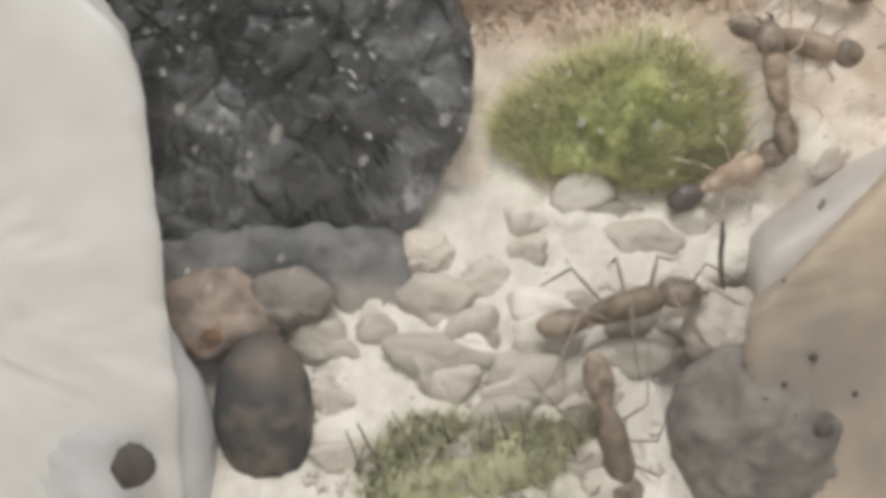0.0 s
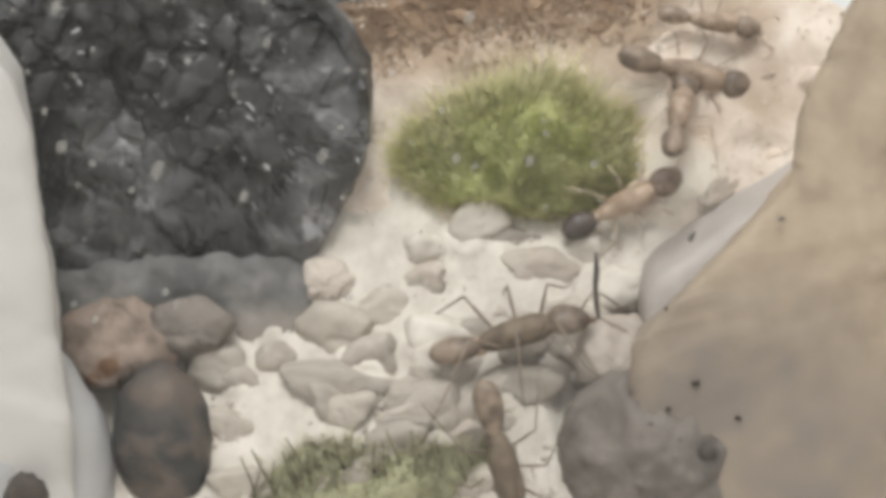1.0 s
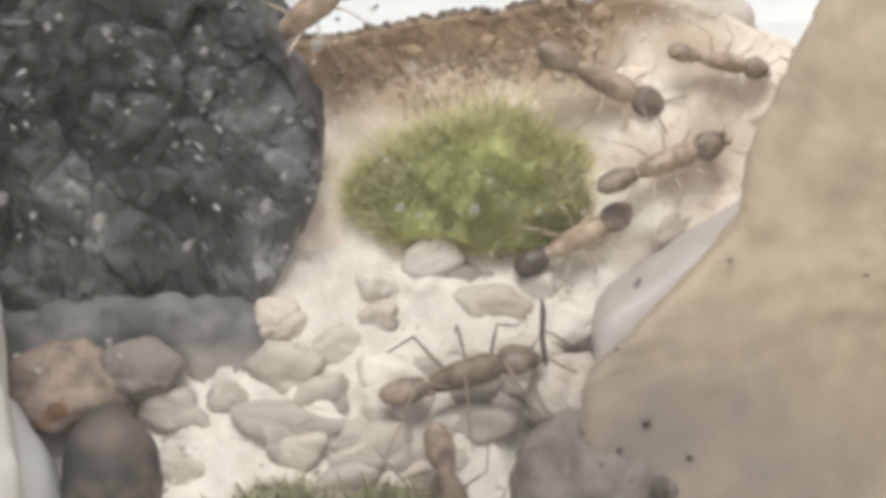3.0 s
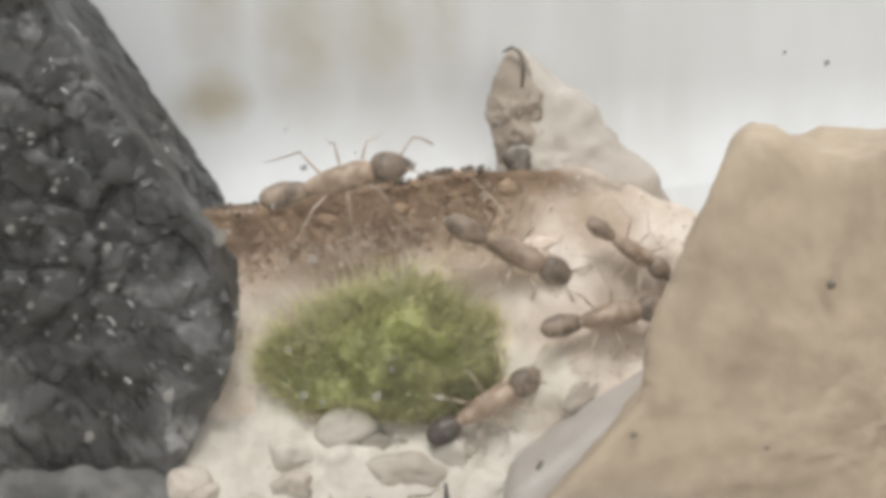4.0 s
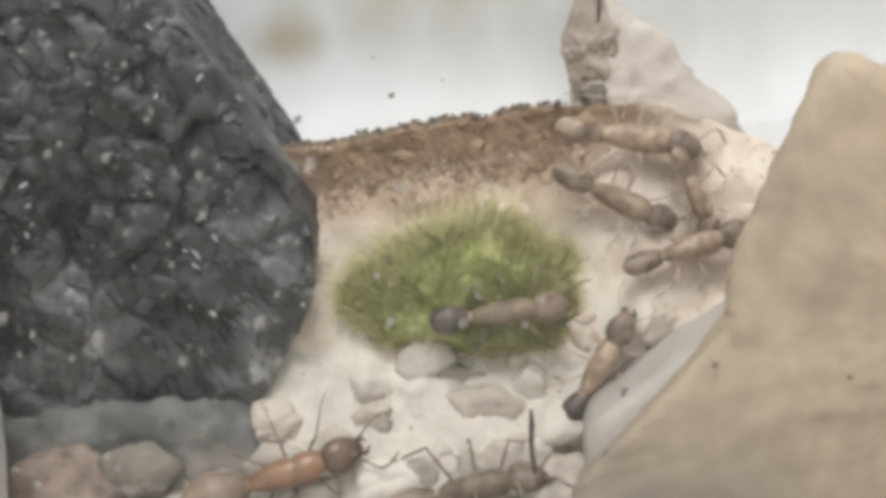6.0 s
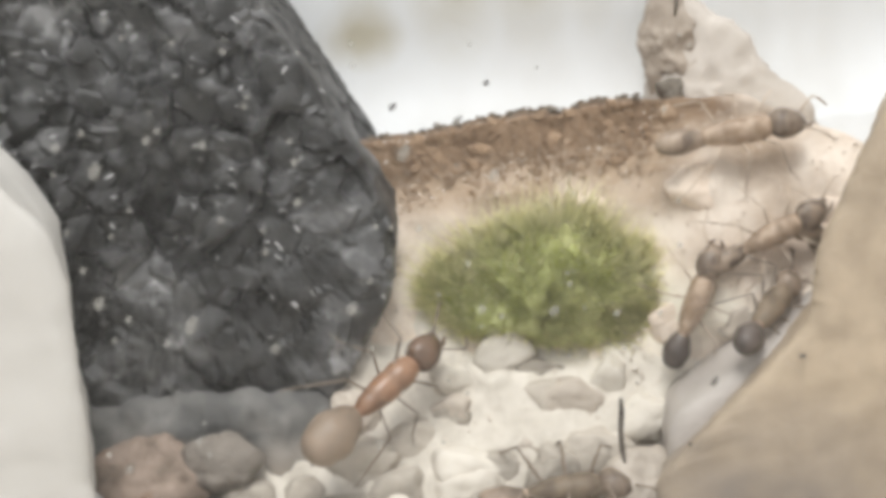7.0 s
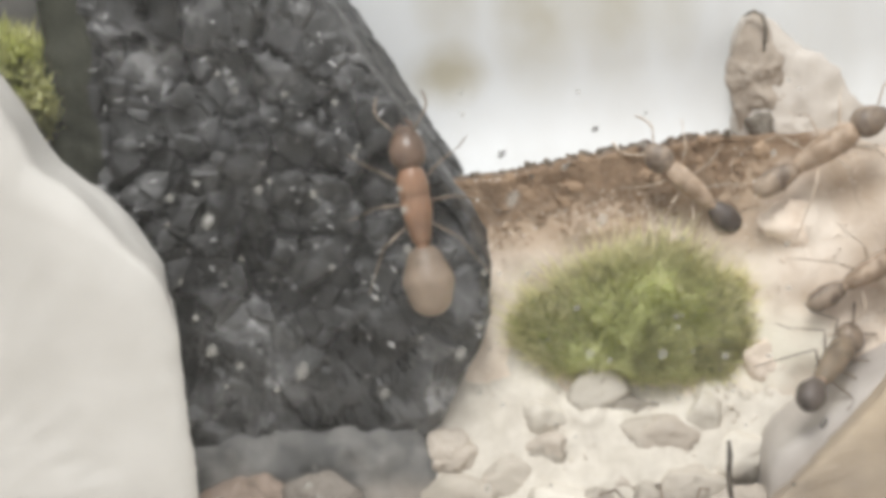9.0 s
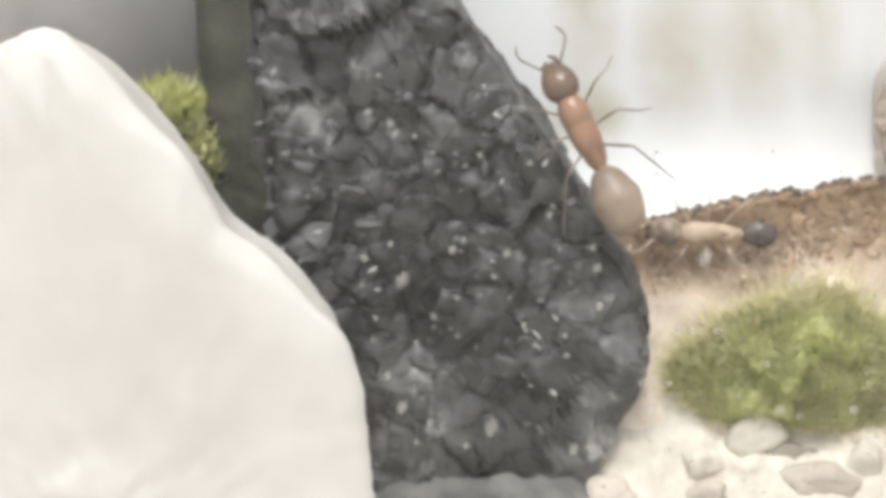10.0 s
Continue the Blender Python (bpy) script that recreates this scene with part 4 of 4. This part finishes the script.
spots = [(7.0, 22.6, 0.2, 0), (0.3, 23.1, 0.26, 0), (-5.05, 22.9, 0.32, 0), (2.35, 28.2, 0.3, 0), (-8.0, 23.8, 0.25, 0), (-7.1, 23.2, 0.15, 0), (-2.35, 21.9, 0.2, 0), (-7.6, 28.2, 0.3, 0), (5.2, 27.3, 0.22, 0), (4.6, 22.8, 0.18, 0), (9.1, 22.4, 0.15, 0),
         (5.1, 30.3, 0.16, 1), (2.1, 29.7, 0.2, 1), (4.2, 29.2, 0.12, 1), (12.35, 19.8, 0.2, 1), (22.0, 32.8, 0.14, 1), (25, 33.6, 0.22, 1), (25.1, 32.6, 0.2, 1), (24.6, 31.2, 0.1, 1), (3.0, 28.9, 0.1, 1), (20.6, 33.2, 0.1, 1)]
spots += [(rng.uniform(-9, 12), rng.uniform(18, 33), rng.uniform(0.06, 0.13), 0) for _ in range(22)]
mist = random.Random(17)
spots += [(mist.uniform(-9, 3.2), mist.uniform(17.5, 33), mist.choice((0.07, 0.09, 0.12, 0.16)), 0) for _ in range(34)]
spots += [(mist.uniform(2.5, 11.5), mist.uniform(19.5, 28), mist.choice((0.06, 0.08, 0.11)), 0) for _ in range(14)]
for x, z, r, dark in spots:
    spot_mesh = stone((x, 37.71, z), (r, 0.025, r * rng.uniform(0.6, 1.0) if dark else r), [], 2 if dark else 3, 0.0 if not dark else 0.05, 0.2, x, 8)
    part("speck" if dark else "dried_drop", spot_mesh, SMUDGE if dark else DROP, front)

# ---- loose gravel, sand lumps and debris on the bank ----
def shapes(name, mat, count, squash, seed):
    chance = random.Random(seed)
    return [mesh_of(name, stone((0, 0, 0), (1, squash, 0.75 + 0.06 * k), [((math.cos(a), chance.uniform(-0.4, 0.1), math.sin(a)), chance.uniform(0.5, 0.85)) for a in (chance.uniform(0, 1.2) + 1.25 * i for i in range(5))] + [((0.1, -1, 0.1), 0.8 * squash)], 4, 0.1, 0.8, seed + k, 20, 0.06, 0.6), mat) for k in range(count)]


GRAVEL = shapes("pebble", CREAM_PEBBLE, 5, 0.6, 30)
GREYS = shapes("pebble", GREY_PEBBLE, 7, 0.45, 40)
TANS = shapes("pebble", TAN_PEBBLE, 5, 0.6, 50)
CRUMBS = shapes("clod", DEBRIS, 4, 0.7, 60)
WHITES = shapes("pebble", WHITE_SAND, 4, 0.6, 70)


def lay(meshes, x, z, size, wide=1.0, off=0.0, tilt=0.0):
    ob = part(meshes[0].name.split(".")[0], meshes[rng.randrange(len(meshes))], None, ground)
    ob.matrix_basis = place(x, depth(x, z) - off, z, rng.uniform(-15, 15), tilt, rng.uniform(-20, 20)) @ Matrix.Diagonal((size * wide, size, size, 1))


for x, z, size, wide in ((-0.3, 12.6, 1.45, 1.9), (3.4, 15.8, 1.0, 1.6), (-4.6, 13.2, 1.45, 1.3), (-2.6, 13.6, 0.9, 1.2), (0.9, 14.6, 0.85, 1.0), (8.4, 15.9, 1.3, 1.15), (4.6, 12.9, 1.1, 1.2), (9.2, 13.4, 1.2, 1.3), (-4.0, 9.6, 1.0, 1.5), (6.4, 14.4, 0.7, 1.4), (2.2, 11.2, 0.9, 1.6)):
    lay(GREYS if z < 14 else GRAVEL, x, z, size, wide, 0.5 if z < 14 else 0.05, rng.uniform(-12, 12))
for meshes, count, (x0, x1), (z0, z1), (small, big), sunk in (
        (GREYS, 14, (-1.5, 11), (11.0, 14.3), (0.7, 1.6), 0.3), (GREYS, 4, (2, 11), (14.5, 17.2), (0.7, 1.3), 0.0), (GREYS, 16, (-6, 7), (8.5, 12.8), (0.6, 1.3), 0.35), (WHITES, 9, (-1.0, 13), (11.5, 18.2), (0.9, 1.8), 0.0), (GRAVEL, 8, (-1.5, 8), (8.5, 15), (0.4, 0.9), 0.2),
        (TANS, 12, (3, 21), (18.5, 24.5), (0.7, 1.6), -0.75), (GRAVEL, 8, (1, 21), (18.5, 25), (0.4, 0.9), -0.35), (CRUMBS, 60, (1.0, 13), (25.2, 27.9), (0.15, 0.4), -0.15)):
    for _ in range(count):
        size = rng.uniform(small, big)
        x = rng.uniform(x0, x1)
        lay(meshes, x, min(rng.uniform(z0, z1), crest(x) - 0.3), size, rng.uniform(0.9, 1.6), sunk + 0.08 * size, rng.uniform(-40, 40))


def grains(count, xs, zs, sizes, off, seed, fading=0.0):
    """Loose sand grains, too small to count, strewn over the bank."""
    dice = np.random.default_rng(seed)
    ball = bmesh.new()
    bmesh.ops.create_icosphere(ball, subdivisions=1, radius=1)
    verts = np.array([v.co[:] for v in ball.verts])
    faces = np.array([[v.index for v in f.verts] for f in ball.faces])
    ball.free()
    points, tris = [], []
    for k in range(count):
        x = dice.uniform(*xs)
        z = min(dice.uniform(*zs), crest(x) - 0.25)
        if fading:
            x += dice.normal(0, 0.7)
            z = crest(x) - 0.25 - abs(dice.normal(0, fading))
        r = dice.uniform(*sizes)
        shape = verts * dice.uniform(0.75, 1.3, verts.shape) * r * dice.uniform(0.7, 1.3, 3)
        lump = 0.45 * noise.fractal(Vector((x / 2.2, z / 2.2, depth(x, z) / 2.2)), 0.8, 2, 4) if z > 18.4 else 0
        points.append(shape + (x, depth(x, z) - lump - off + dice.normal(0, 0.04), z))
        tris.append(faces + len(verts) * k)
    data = bpy.data.meshes.new("sand_grains")
    data.from_pydata((np.concatenate(points) * MM).tolist(), [], np.concatenate(tris).tolist())
    return data


for count, xs, zs, sizes, off, mat, label, seed, *fading in ((900, (0.8, 21.5), (18.0, 27.6), (0.03, 0.09), -0.02, GRAIN_TAN, "loose tan sand grains on the bank", 3), (800, (-0.2, 13), (11, 18.4), (0.04, 0.11), 0.36, GRAIN_PALE, "loose pale sand grains in the gravel", 4),
                                                    (7000, (0.6, 12.8), (25.6, 29), (0.03, 0.075), 0.06, DEBRIS, "fine brown dirt crumbs along the top of the bank", 7, 1.0), (1200, (0.8, 12.6), (24.8, 26.2), (0.025, 0.055), 0.02, GRAIN_BROWN, "brown dirt crumbs thinning out down the sand", 10), (200, (0.8, 13), (24.6, 26), (0.03, 0.06), 0.0, GRAIN_TAN, "fine tan crumbs spilled down the sand", 9),
                                                    (500, (-6.5, 9), (8.5, 12.5), (0.05, 0.18), 0.42, GRAIN_PALE, "loose pale sand grains round the moss tuft", 6)):
    heap = new("sand_grains", grains(count, xs, zs, sizes, off, seed, *fading))
    heap.data.materials.append(mat)
    tagged(heap, label, "sand", kind="stuff")
for _ in range(22):
    x = rng.uniform(0.8, 12.2)
    lay(CRUMBS, x, crest(x) - 0.1 - abs(rng.gauss(0, 0.25)), rng.uniform(0.12, 0.32), rng.uniform(0.9, 1.6), rng.uniform(-0.3, 0.15), rng.uniform(-40, 40))
BEADS = shapes("clod", DARK_CLAY, 3, 0.8, 90)
for k in range(46):
    x = 0.7 + 12.0 * k / 46 + mist.uniform(-0.15, 0.15)
    size = mist.choice((0.07, 0.09, 0.12, 0.17))
    bead = part("clod", BEADS[k % 3], None, ground)
    bead.matrix_basis = place(x, depth(x, crest(x)) + mist.uniform(-0.1, 0.25), crest(x) + 0.35 * size, mist.uniform(-30, 30), mist.uniform(-40, 40), 0) @ Matrix.Diagonal((1.4 * size, size, size, 1))
for k in range(8):
    x, z = 14.6 + rng.gauss(0, 0.25), 27.2 + 4.8 * k / 12 + rng.uniform(-0.2, 0.2)
    size = rng.uniform(0.3, 0.6)
    thing("clay_clod", stone((x, 53.5 + 0.32 * (z - 27), z), (size, 0.6 * size, size * rng.uniform(1.2, 2.0)), [], 3, 0.35, 0.5, k, 8), BROWN_CLAY, "small brown clod of dirt stuck on the clay", "clod", "clods on the clay")
thing("clay_clod", stone((14.45, 54.3, 29.9), (1.35, 0.8, 3.0), [((1, 0, 0.35), 1.2)], 5, 0.32, 1.2, 23, 8, 0.05, 0.8), BROWN_CLAY, "upright lump of brownish clay leaning on the clay heap", "clod")
thing("dirt_clod", stone((14.2, 53.1, 27.9), (0.62, 0.4, 0.6), [], 4, 0.25, 0.6, 22, 8), DARK_CLAY, "dark clod of dirt at the foot of the clay lump", "dirt")
thing("dirt_clod", stone((13.0, 48.3, 27.6), (0.3, 0.25, 0.42), [], 3, 0.2, 0.4, 21, 8), DEBRIS, "dark clod of dirt at the foot of the clay", "dirt")

motions()
